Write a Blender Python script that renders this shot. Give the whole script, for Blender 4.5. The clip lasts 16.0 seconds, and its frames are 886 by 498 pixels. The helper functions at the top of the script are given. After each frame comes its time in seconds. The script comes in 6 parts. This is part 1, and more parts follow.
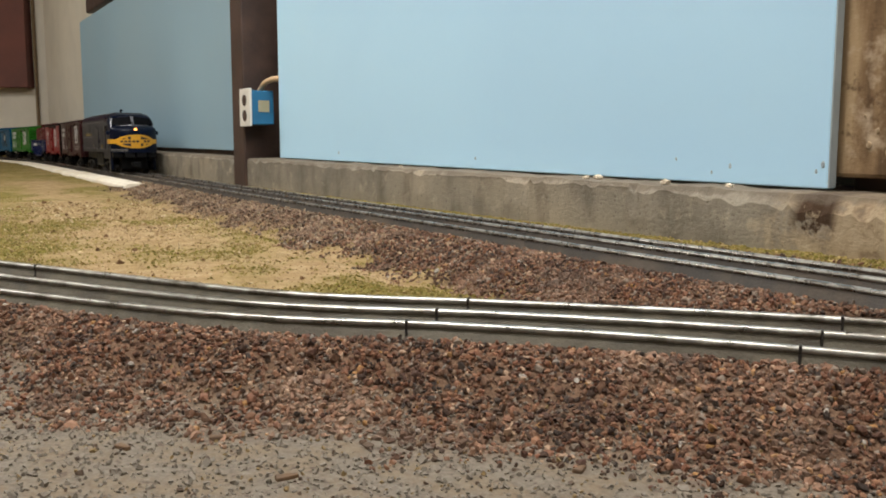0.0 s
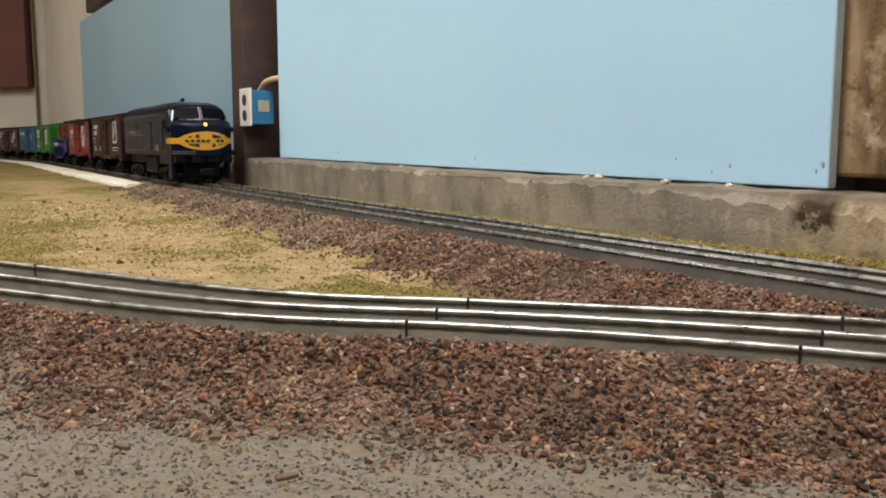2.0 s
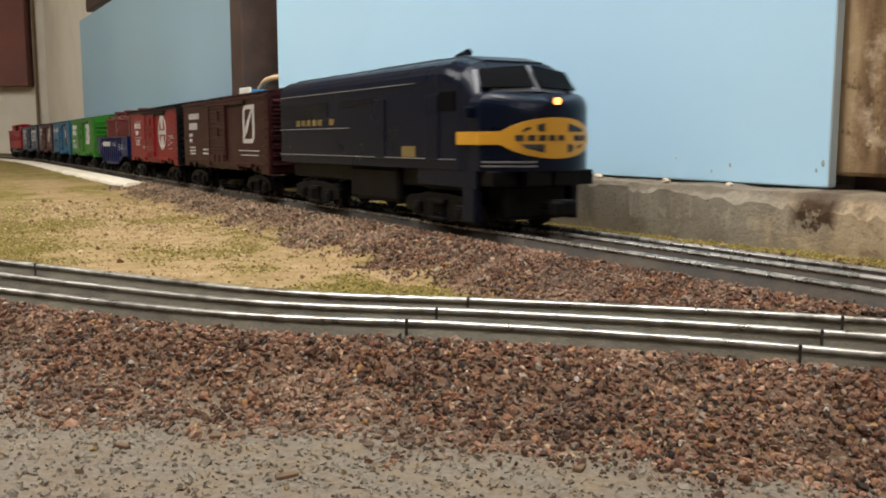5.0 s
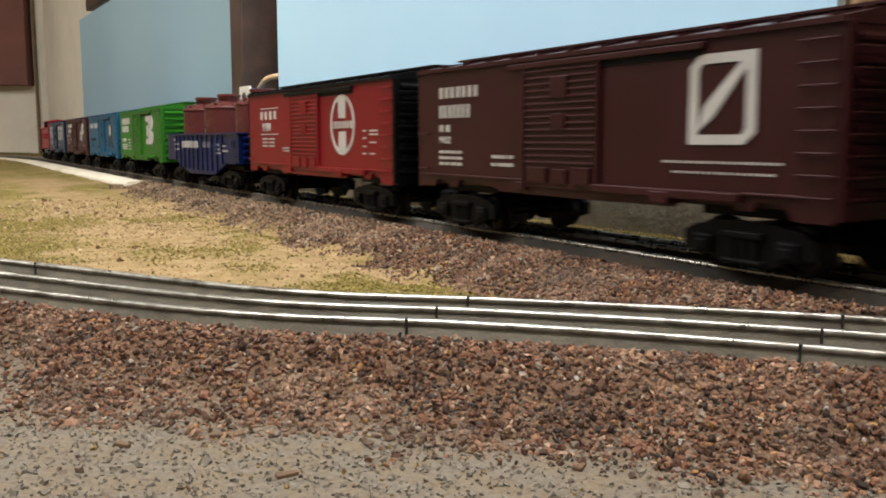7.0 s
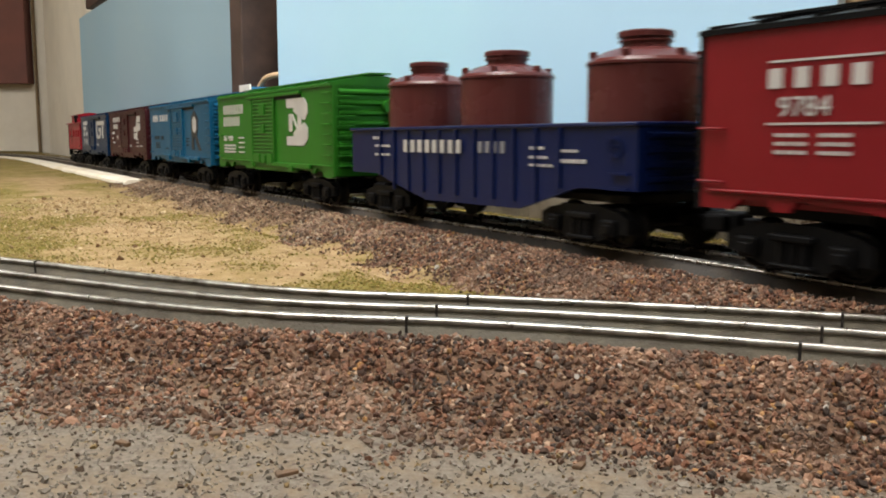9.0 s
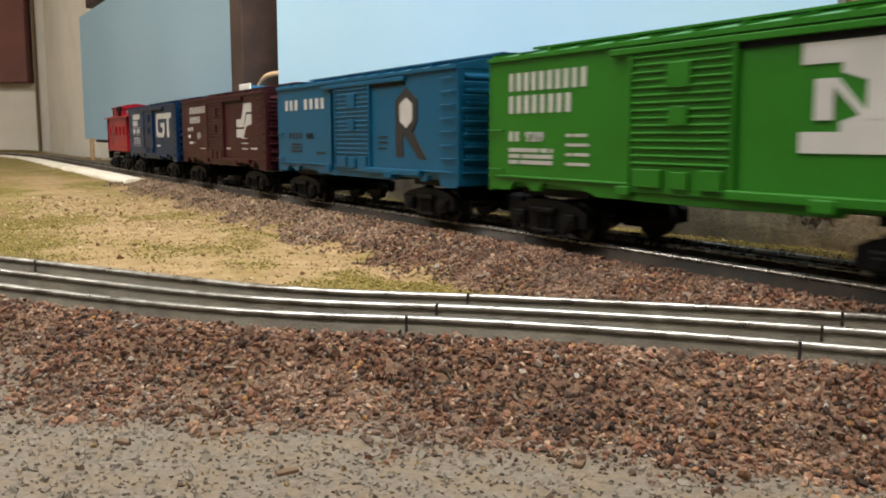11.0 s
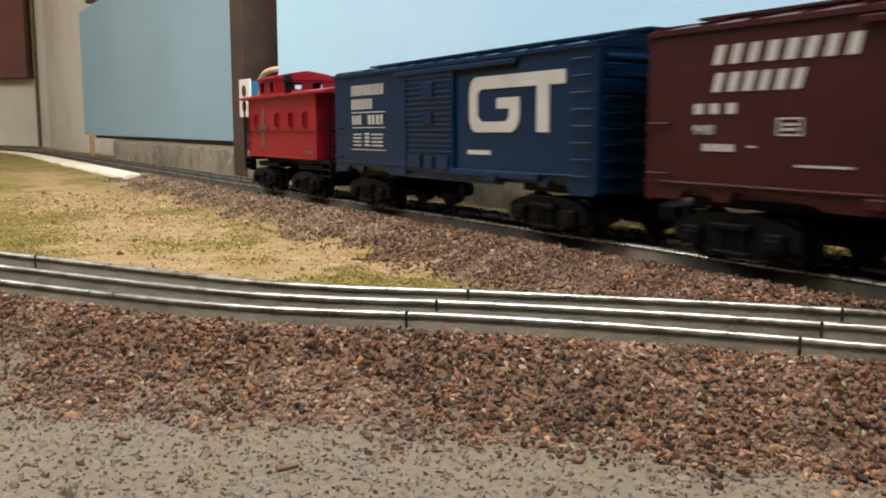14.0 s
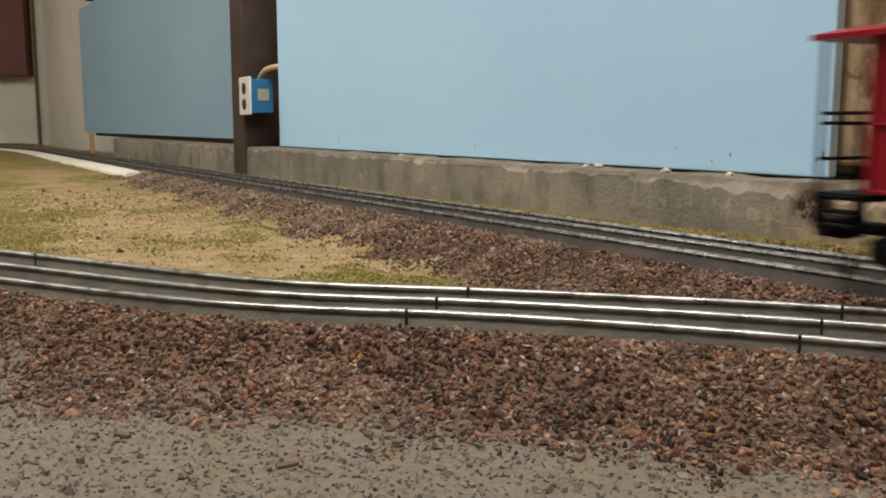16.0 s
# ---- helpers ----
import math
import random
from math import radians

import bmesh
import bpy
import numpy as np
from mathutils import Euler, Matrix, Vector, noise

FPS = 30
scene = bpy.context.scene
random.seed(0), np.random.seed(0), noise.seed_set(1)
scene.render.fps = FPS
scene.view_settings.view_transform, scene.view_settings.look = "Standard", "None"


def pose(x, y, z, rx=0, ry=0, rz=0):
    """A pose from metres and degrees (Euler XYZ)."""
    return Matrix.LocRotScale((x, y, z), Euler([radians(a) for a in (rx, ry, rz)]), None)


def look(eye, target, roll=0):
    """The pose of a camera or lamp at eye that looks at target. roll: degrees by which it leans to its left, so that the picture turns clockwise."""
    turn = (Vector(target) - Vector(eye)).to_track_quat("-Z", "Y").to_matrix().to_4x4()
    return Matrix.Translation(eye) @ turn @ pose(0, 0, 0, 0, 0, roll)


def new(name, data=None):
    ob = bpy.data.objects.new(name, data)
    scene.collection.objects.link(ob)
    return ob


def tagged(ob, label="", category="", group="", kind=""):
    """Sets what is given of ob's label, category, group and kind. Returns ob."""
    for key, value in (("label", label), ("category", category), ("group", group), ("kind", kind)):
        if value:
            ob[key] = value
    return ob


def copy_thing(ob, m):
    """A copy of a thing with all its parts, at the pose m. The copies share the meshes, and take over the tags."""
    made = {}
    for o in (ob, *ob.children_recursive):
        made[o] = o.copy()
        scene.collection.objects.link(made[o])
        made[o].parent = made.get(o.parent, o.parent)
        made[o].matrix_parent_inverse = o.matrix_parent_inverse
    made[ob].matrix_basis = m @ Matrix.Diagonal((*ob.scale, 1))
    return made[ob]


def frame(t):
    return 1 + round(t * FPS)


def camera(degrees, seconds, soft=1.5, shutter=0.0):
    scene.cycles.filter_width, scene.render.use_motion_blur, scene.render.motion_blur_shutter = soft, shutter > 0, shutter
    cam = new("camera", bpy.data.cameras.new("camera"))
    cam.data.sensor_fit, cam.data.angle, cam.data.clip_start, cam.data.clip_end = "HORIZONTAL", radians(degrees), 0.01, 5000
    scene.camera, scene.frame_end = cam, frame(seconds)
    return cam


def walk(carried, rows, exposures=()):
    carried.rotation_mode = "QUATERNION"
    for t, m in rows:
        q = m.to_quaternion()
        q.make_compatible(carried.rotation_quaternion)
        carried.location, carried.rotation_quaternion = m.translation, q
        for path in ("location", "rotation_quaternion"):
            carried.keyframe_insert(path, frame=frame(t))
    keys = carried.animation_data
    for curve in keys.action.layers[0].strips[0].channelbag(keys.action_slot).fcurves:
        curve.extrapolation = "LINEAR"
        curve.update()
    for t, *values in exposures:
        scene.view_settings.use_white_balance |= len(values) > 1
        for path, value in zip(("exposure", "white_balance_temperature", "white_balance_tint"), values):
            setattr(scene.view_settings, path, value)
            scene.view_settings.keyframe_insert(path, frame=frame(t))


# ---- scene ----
cam = camera(51.8, 16.0, soft=1.85, shutter=0.5)
EYE = (0.0, 0.0, 0.085)


def tilt(down):
    return pose(EYE[0], EYE[1], EYE[2], 90 - down, 0, 0)


walk(cam, [(0.0, tilt(7.06)), (1.5, tilt(7.06)), (2.5, tilt(7.10)), (4.0, tilt(7.13)), (6.5, tilt(7.17)),
           (8.0, tilt(7.26)), (9.0, tilt(7.29)), (11.5, tilt(7.39)), (12.5, tilt(7.47)), (13.5, tilt(7.58)),
           (14.5, tilt(7.67)), (15.2, tilt(7.72)), (16.0, tilt(7.77))],
     exposures=[(0.0, 0.08), (3.5, 0.10), (6.3, 0.31), (9.0, 0.35), (15.5, 0.31), (16.0, -0.18)])

# ---- light ----
world = bpy.data.worlds.new("room_air")
scene.world = world
world.use_nodes = True
world.node_tree.nodes["Background"].inputs[0].default_value = (0.9, 0.92, 1.0, 1)
world.node_tree.nodes["Background"].inputs[1].default_value = 0.02


def lamp(name, place, target, size, power, colour):
    data = bpy.data.lights.new(name, "AREA")
    data.shape, data.size, data.size_y, data.energy, data.color = "RECTANGLE", size[0], size[1], power, colour
    ob = new(name, data)
    ob.matrix_world = look(place, target)
    return ob


# Overhead lamp, then three unseen ones added to brighten board, far wall, car ends.
LAMPS = [((-0.28, 0.38, 1.45), 28), ((-1.05, 0.12, 1.45), 8), ((-2.2, 1.3, 1.45), 19), ((0.75, -1.6, 1.45), 27)]
for spot, power in LAMPS:
    lamp("unseen_tube_light", spot, (spot[0], spot[1] + 0.001, 0), (1.2, 0.16), power, (1.0, 0.97, 0.935))

# ---- track plans ----
KNOTS = [-0.342, 0.228, 0.570, 1.139, 1.708, 2.278, 2.734, 3.189, 3.645, 5.012]
BENDS = [-0.000, 0.038, -0.017, -0.040, 0.025, -0.019, 0.179, 0.367, 0.313, 0.287]
STEP = 0.005
SV = np.arange(-3.2, 5.0, STEP)
_k = np.interp(SV, KNOTS, BENDS)
_i0 = int(round((0.57 + 3.2) / STEP))
HEAD = np.cumsum(_k) * STEP
HEAD += radians(120.15) - HEAD[_i0]
FX = np.cumsum(np.cos(HEAD)) * STEP
FY = np.cumsum(np.sin(HEAD)) * STEP
FX += 0.0387 - FX[_i0]
FY += 0.4909 - FY[_i0]
FAR_TOP, NEAR_TOP = 0.0373, 0.031


def drop(s):
    """How far the back track has come down on its gentle grade."""
    return 0.0062 * np.maximum(np.asarray(s) - 0.34, 0)


def far_at(s, off=0.0):
    """Plan point and heading of the back track; off is measured towards the front of the layout."""
    x, y, a = np.interp(s, SV, FX), np.interp(s, SV, FY), np.interp(s, SV, HEAD)
    return x - math.sin(a) * off, y + math.cos(a) * off, a


# front track: two curved sections meeting at a slightly kinked joint
NSV = np.arange(-1.2, 1.5, STEP)
NHEAD = np.radians(np.interp(NSV, [-0.40, -0.13, -0.06, -0.001, 0.001, 0.03, 0.05, 0.085, 0.13, 0.20], [118, 157.5, 163, 166.5, 171.5, 169, 163, 154, 150.5, 150.5]))
NX = np.cumsum(np.cos(NHEAD)) * STEP
NY = np.cumsum(np.sin(NHEAD)) * STEP
NX += -0.0018 - NX[240]
NY += 0.2835 - NY[240]


def near_at(s, off=0.0):
    x, y, a = np.interp(s, NSV, NX), np.interp(s, NSV, NY), np.interp(s, NSV, NHEAD)
    return x - math.sin(a) * off, y + math.cos(a) * off, a


def near_bank(s):
    """Sideways lean of the loosely laid front track."""
    return radians(float(np.interp(s, [-0.35, -0.13, -0.055, 0.0, 0.08, 0.19, 0.30], [0, 2.4, 0.5, 0.0, 0.5, 2.6, 3.0])))


# wall frame: W(u, v) runs away along the wall, v is depth into the wall
WA = radians(120.4)
W0 = (0.157, 0.415)
WD = (math.cos(WA), math.sin(WA))
WN = (math.sin(WA), -math.cos(WA))


def wall_xy(u, v):
    return W0[0] + WD[0] * u + WN[0] * v, W0[1] + WD[1] * u + WN[1] * v


WALL = Matrix(((WD[0], WN[0], 0, W0[0]), (WD[1], WN[1], 0, W0[1]), (0, 0, 1, 0), (0, 0, 0, 1)))


# ---- materials ----
def nodes_of(name):
    m = bpy.data.materials.new(name)
    m.use_nodes = True
    t = m.node_tree
    return m, t, t.nodes["Principled BSDF"]


def link(t, a, b):
    t.links.new(a, b)


def noise_node(t, scale, detail=4.0, rough=0.55, coords="Object"):
    tc = t.nodes.new("ShaderNodeTexCoord")
    n = t.nodes.new("ShaderNodeTexNoise")
    n.inputs["Scale"].default_value, n.inputs["Detail"].default_value, n.inputs["Roughness"].default_value = scale, detail, rough
    link(t, tc.outputs[coords], n.inputs["Vector"])
    return n


def ramp(t, fac, stops):
    r = t.nodes.new("ShaderNodeValToRGB")
    e = r.color_ramp.elements
    while len(e) < len(stops):
        e.new(0.5)
    for el, (p, c) in zip(e, stops):
        el.position, el.color = p, (*c, 1)
    link(t, fac, r.inputs[0])
    return r.outputs[0]


def mix(t, fac, a, b, mode="MIX"):
    n = t.nodes.new("ShaderNodeMix")
    n.data_type, n.blend_type = "RGBA", mode
    for sock, v in ((n.inputs[0], fac), (n.inputs[6], a), (n.inputs[7], b)):
        if isinstance(v, (int, float)):
            sock.default_value = v
        elif isinstance(v, tuple):
            sock.default_value = (*v, 1)
        else:
            link(t, v, sock)
    return n.outputs[2]


def bump(t, bsdf, height, strength, distance):
    b = t.nodes.new("ShaderNodeBump")
    b.inputs["Strength"].default_value, b.inputs["Distance"].default_value = strength, distance
    link(t, height, b.inputs["Height"])
    link(t, b.outputs[0], bsdf.inputs["Normal"])


def surface(name, colour, rough=0.5, metal=0.0, vary=0.12, scale=40.0, fine=900.0, relief=0.15, dist=0.0004, dirt=None, dirt_amount=0.5, spec=0.5):
    """A plain coloured surface with slow variation, fine grain and optional dirt patches."""
    m, t, b = nodes_of(name)
    n1, n2 = noise_node(t, scale), noise_node(t, fine, 3)
    lo, hi = tuple(c * (1 - vary) for c in colour), tuple(min(1, c * (1 + vary)) for c in colour)
    col = ramp(t, n1.outputs[0], [(0.3, lo), (0.7, hi)])
    if dirt:
        n3 = noise_node(t, scale * 0.37, 6, 0.7)
        fac = ramp(t, n3.outputs[0], [(0.48, (0, 0, 0)), (0.72, (dirt_amount,) * 3)])
        col = mix(t, fac, col, dirt)
    link(t, col, b.inputs["Base Color"])
    link(t, ramp(t, n1.outputs[0], [(0.3, (rough * 0.85,) * 3), (0.7, (min(1, rough * 1.15),) * 3)]), b.inputs["Roughness"])
    b.inputs["Metallic"].default_value = metal
    b.inputs["Specular IOR Level"].default_value = spec
    bump(t, b, n2.outputs[0], relief, dist)
    return m


def ground_material():
    m, t, b = nodes_of("layout_ground")
    at = t.nodes.new("ShaderNodeAttribute")
    at.attribute_name = "cover"
    sep = t.nodes.new("ShaderNodeSeparateColor")
    link(t, at.outputs["Color"], sep.inputs[0])
    big, mid, fine = noise_node(t, 14, 5), noise_node(t, 90, 5, 0.65), noise_node(t, 700, 4, 0.7)
    sand = ramp(t, mid.outputs[0], [(0.3, (0.222, 0.144, 0.069)), (0.5, (0.305, 0.208, 0.105)), (0.72, (0.375, 0.274, 0.155))])
    grass = ramp(t, mid.outputs[0], [(0.25, (0.120, 0.097, 0.025)), (0.5, (0.172, 0.138, 0.037)), (0.75, (0.240, 0.190, 0.066))])
    soil = ramp(t, fine.outputs[0], [(0.25, (0.094, 0.076, 0.058)), (0.5, (0.161, 0.137, 0.108)), (0.75, (0.219, 0.191, 0.155))])
    soil = mix(t, ramp(t, mid.outputs[0], [(0.45, (0, 0, 0)), (0.62, (0.38,) * 3)]), soil, (0.192, 0.132, 0.069))
    speck = noise_node(t, 380, 3, 0.6)
    soil = mix(t, ramp(t, speck.outputs[0], [(0.60, (0, 0, 0)), (0.68, (0.8,) * 3)]), soil, (0.085, 0.062, 0.048))
    sand = mix(t, ramp(t, speck.outputs[0], [(0.60, (0, 0, 0)), (0.70, (0.7,) * 3)]), sand, (0.17, 0.095, 0.05))
    # Grit colour darkened to paint the shaded gaps between the stones.
    grit = ramp(t, fine.outputs[0], [(0.25, (0.041, 0.025, 0.016)), (0.5, (0.119, 0.071, 0.045)), (0.75, (0.223, 0.144, 0.093))])
    col = mix(t, sep.outputs[1], sand, grass)
    col = mix(t, sep.outputs[2], col, soil)
    col = mix(t, sep.outputs[0], col, grit)
    link(t, col, b.inputs["Base Color"])
    b.inputs["Roughness"].default_value = 0.95
    b.inputs["Specular IOR Level"].default_value = 0.15
    bump(t, b, fine.outputs[0], 0.55, 0.0009)
    return m


def island_material(name, stops, rough=0.85, island=True, grain=1500.0, mottle=0.55, patches=False):
    """Bits that each take their own colour."""
    m, t, b = nodes_of(name)
    if island:
        g = t.nodes.new("ShaderNodeNewGeometry")
        out = g.outputs["Random Per Island"]
    else:
        g = t.nodes.new("ShaderNodeObjectInfo")
        out = g.outputs["Random"]
    col = ramp(t, out, stops)
    col.node.color_ramp.interpolation = "CONSTANT"
    n = noise_node(t, grain, 3)
    col = mix(t, mottle, col, ramp(t, n.outputs[0], [(0.3, (0.25, 0.24, 0.23)), (0.7, (1.0, 1.0, 1.0))]), "MULTIPLY")
    if patches:      # dusty and damp patches over the bed
        p1, p2 = noise_node(t, 30, 4), noise_node(t, 48, 4)
        col = mix(t, ramp(t, p1.outputs[0], [(0.50, (0, 0, 0)), (0.66, (0.42,) * 3)]), col, (0.40, 0.27, 0.19))
        col = mix(t, ramp(t, p2.outputs[0], [(0.50, (0, 0, 0)), (0.68, (0.68,) * 3)]), col, (0.050, 0.033, 0.025))
    link(t, col, b.inputs["Base Color"])
    b.inputs["Roughness"].default_value = rough
    b.inputs["Specular IOR Level"].default_value = 0.3
    bump(t, b, n.outputs[0], 0.5, 0.0004)
    return m


STONE_STOPS = [(0.0, (0.043, 0.022, 0.013)), (0.12, (0.189, 0.084, 0.048)), (0.27, (0.100, 0.049, 0.032)), (0.40, (0.282, 0.144, 0.084)),
               (0.52, (0.137, 0.074, 0.045)), (0.66, (0.222, 0.121, 0.074)), (0.78, (0.214, 0.168, 0.130)), (0.85, (0.056, 0.042, 0.034)), (0.93, (0.428, 0.296, 0.198)), (0.968, (0.359, 0.192, 0.071)), (0.982, (0.359, 0.327, 0.281))]
M_GROUND = ground_material()
M_STONE = island_material("granite_grit", STONE_STOPS, patches=True, mottle=0.40)
M_STONE_DUSTY = island_material("dusty_grit", [(0.0, (0.082, 0.051, 0.032)), (0.12, (0.236, 0.146, 0.088)), (0.3, (0.155, 0.098, 0.059)), (0.42, (0.308, 0.211, 0.129)),
                                               (0.58, (0.200, 0.132, 0.081)), (0.72, (0.282, 0.229, 0.160)), (0.84, (0.072, 0.051, 0.034)), (0.9, (0.435, 0.326, 0.208))], mottle=0.4, patches=True)
M_STONE_ONE = island_material("granite_chip", STONE_STOPS, island=False)
M_FLOCK = island_material("ground_foam", [(0.0, (0.166, 0.137, 0.031)), (0.25, (0.234, 0.182, 0.047)), (0.5, (0.302, 0.224, 0.075)), (0.72, (0.192, 0.132, 0.052)), (0.8, (0.208, 0.181, 0.036)), (0.9, (0.364, 0.271, 0.120))], 0.95, mottle=0.2)
M_SANDBITS = island_material("sand_bits", [(0.0, (0.151, 0.081, 0.037)), (0.12, (0.349, 0.237, 0.116)), (0.4, (0.439, 0.318, 0.178)), (0.7, (0.273, 0.177, 0.082)), (0.85, (0.500, 0.385, 0.231))], 0.95, mottle=0.25)
M_SOILBITS = island_material("soil_bits", [(0.0, (0.096, 0.066, 0.046)), (0.08, (0.179, 0.155, 0.125)), (0.45, (0.236, 0.206, 0.168)), (0.75, (0.198, 0.170, 0.137)), (0.93, (0.211, 0.145, 0.067))], 0.95, mottle=0.2)
M_RAIL = surface("tinplate_rail", (0.35, 0.34, 0.31), 0.31, 0.85, 0.3, 160, 900, 0.25, 0.0002, (0.07, 0.055, 0.036), 0.95)
M_RAIL_OLD = surface("dulled_rail", (0.34, 0.32, 0.29), 0.28, 0.8, 0.3, 160, 900, 0.25, 0.0002, (0.04, 0.03, 0.02), 0.9)
M_WEB = surface("rail_web", (0.085, 0.073, 0.050), 0.55, 0.1, 0.4, 70, 900, 0.6, 0.0005, (0.030, 0.021, 0.012), 0.8, 0.25)
# Base darkened for shade along the back track besides soot; tan patches are dust.
M_WEB_OLD_SHADED = surface("sooty_shaded_rail_web", (0.032, 0.025, 0.018), 0.7, 0.1, 0.35, 60, 900, 0.5, 0.0004, (0.095, 0.068, 0.044), 0.8)
M_INK_SEAM = surface("rail_seam", (0.022, 0.018, 0.014), 0.8)
M_TIE = surface("steel_tie", (0.06, 0.05, 0.045), 0.6, 0.3)
M_BLUE = surface("blue_paint", (0.49, 0.76, 0.99), 0.5, 0, 0.05, 2.6, 250, 0.08, 0.0006, (0.56, 0.80, 0.99), 0.7)
# Greyer blue for the far board: its weaker light is put into the colour.
M_BLUE_UNDERLIT = surface("underlit_blue_paint", (0.27, 0.41, 0.50), 0.6, 0, 0.08, 3.0, 250, 0.08, 0.0006, (0.31, 0.43, 0.49), 0.6)
M_EDGE = surface("board_edge", (0.36, 0.42, 0.45), 0.8, 0, 0.15, 30)


def kerb_material():
    """Grey concrete with a darker upper edge, streaks and a mortar-smeared stretch near its end."""
    m, t, b = nodes_of("kerb_concrete")
    tc = t.nodes.new("ShaderNodeTexCoord")
    sep = t.nodes.new("ShaderNodeSeparateXYZ")
    link(t, tc.outputs["Object"], sep.inputs[0])
    big, mid, fine = noise_node(t, 9, 5, 0.6), noise_node(t, 60, 5, 0.65), noise_node(t, 420, 4, 0.7)
    mp = t.nodes.new("ShaderNodeMapping")
    mp.inputs["Scale"].default_value = (45, 45, 22)
    link(t, tc.outputs["Object"], mp.inputs[0])
    st = t.nodes.new("ShaderNodeTexNoise")
    st.inputs["Scale"].default_value, st.inputs["Detail"].default_value = 1.0, 4.0
    link(t, mp.outputs[0], st.inputs["Vector"])
    col = ramp(t, big.outputs[0], [(0.3, (0.162, 0.145, 0.115)), (0.5, (0.270, 0.238, 0.185)), (0.7, (0.351, 0.297, 0.219))])
    col = mix(t, ramp(t, st.outputs[0], [(0.5, (0, 0, 0)), (0.72, (0.7,) * 3)]), col, (0.115, 0.092, 0.070))
    col = mix(t, ramp(t, mid.outputs[0], [(0.56, (0, 0, 0)), (0.68, (0.6,) * 3)]), col, (0.459, 0.396, 0.294))
    col = mix(t, ramp(t, fine.outputs[0], [(0.30, (0.75,) * 3), (0.42, (0, 0, 0))]), col, (0.074, 0.059, 0.045))
    def add(a, k, noise_out, amount):
        n1 = t.nodes.new("ShaderNodeMath"); n1.operation = "MULTIPLY"
        link(t, noise_out, n1.inputs[0]); n1.inputs[1].default_value = amount
        n2 = t.nodes.new("ShaderNodeMath"); n2.operation = "MULTIPLY_ADD"
        link(t, a, n2.inputs[0]); n2.inputs[1].default_value = k
        link(t, n1.outputs[0], n2.inputs[2])
        return n2.outputs[0]
    smear = ramp(t, add(sep.outputs[0], -6.0, mid.outputs[0], 1.0), [(0.42, (0, 0, 0)), (0.62, (0.8,) * 3)])
    col = mix(t, smear, col, ramp(t, mid.outputs[0], [(0.38, (0.16, 0.10, 0.055)), (0.48, (0.36, 0.27, 0.165)), (0.65, (0.46, 0.36, 0.24))]))
    # rusty brown stains round the joint beside the board's end
    near = t.nodes.new("ShaderNodeMapRange")
    near.inputs[1].default_value, near.inputs[2].default_value = 0.00017, 0.00006
    off = t.nodes.new("ShaderNodeMath"); off.operation = "SUBTRACT"
    link(t, sep.outputs[0], off.inputs[0]); off.inputs[1].default_value = -0.0135
    sq = t.nodes.new("ShaderNodeMath"); sq.operation = "MULTIPLY"
    link(t, off.outputs[0], sq.inputs[0]); link(t, off.outputs[0], sq.inputs[1])
    link(t, sq.outputs[0], near.inputs[0])
    blot = noise_node(t, 75, 5, 0.7)
    rise = t.nodes.new("ShaderNodeMapRange")
    rise.inputs[1].default_value, rise.inputs[2].default_value = 1.26, 1.33
    link(t, add(sep.outputs[2], 18.0, blot.outputs[0], 0.95), rise.inputs[0])
    both = t.nodes.new("ShaderNodeMath"); both.operation = "MULTIPLY"
    link(t, rise.outputs[0], both.inputs[0]); link(t, near.outputs[0], both.inputs[1])
    col = mix(t, both.outputs[0], col, (0.055, 0.032, 0.018))
    lipf = t.nodes.new("ShaderNodeMapRange")
    lipf.inputs[1].default_value, lipf.inputs[2].default_value = 3.74, 3.90
    link(t, add(sep.outputs[2], 60.0, mid.outputs[0], 0.9), lipf.inputs[0])
    lipf.inputs[4].default_value = 0.7
    col = mix(t, lipf.outputs[0], col, (0.135, 0.108, 0.080))
    link(t, col, b.inputs["Base Color"])
    b.inputs["Roughness"].default_value = 0.95
    b.inputs["Specular IOR Level"].default_value = 0.2
    bump(t, b, fine.outputs[0], 0.6, 0.0012)
    return m


M_CONC = kerb_material()
M_CONC_PALE = surface("pale_mortar", (0.58, 0.49, 0.37), 0.92, 0, 0.2, 40, 400, 0.8, 0.002, (0.33, 0.25, 0.17), 0.6, 0.2)
M_PLASTER = surface("dirty_plaster", (0.80, 0.74, 0.63), 0.9, 0, 0.08, 5, 150, 0.3, 0.002, (0.58, 0.50, 0.38), 0.45, 0.2)
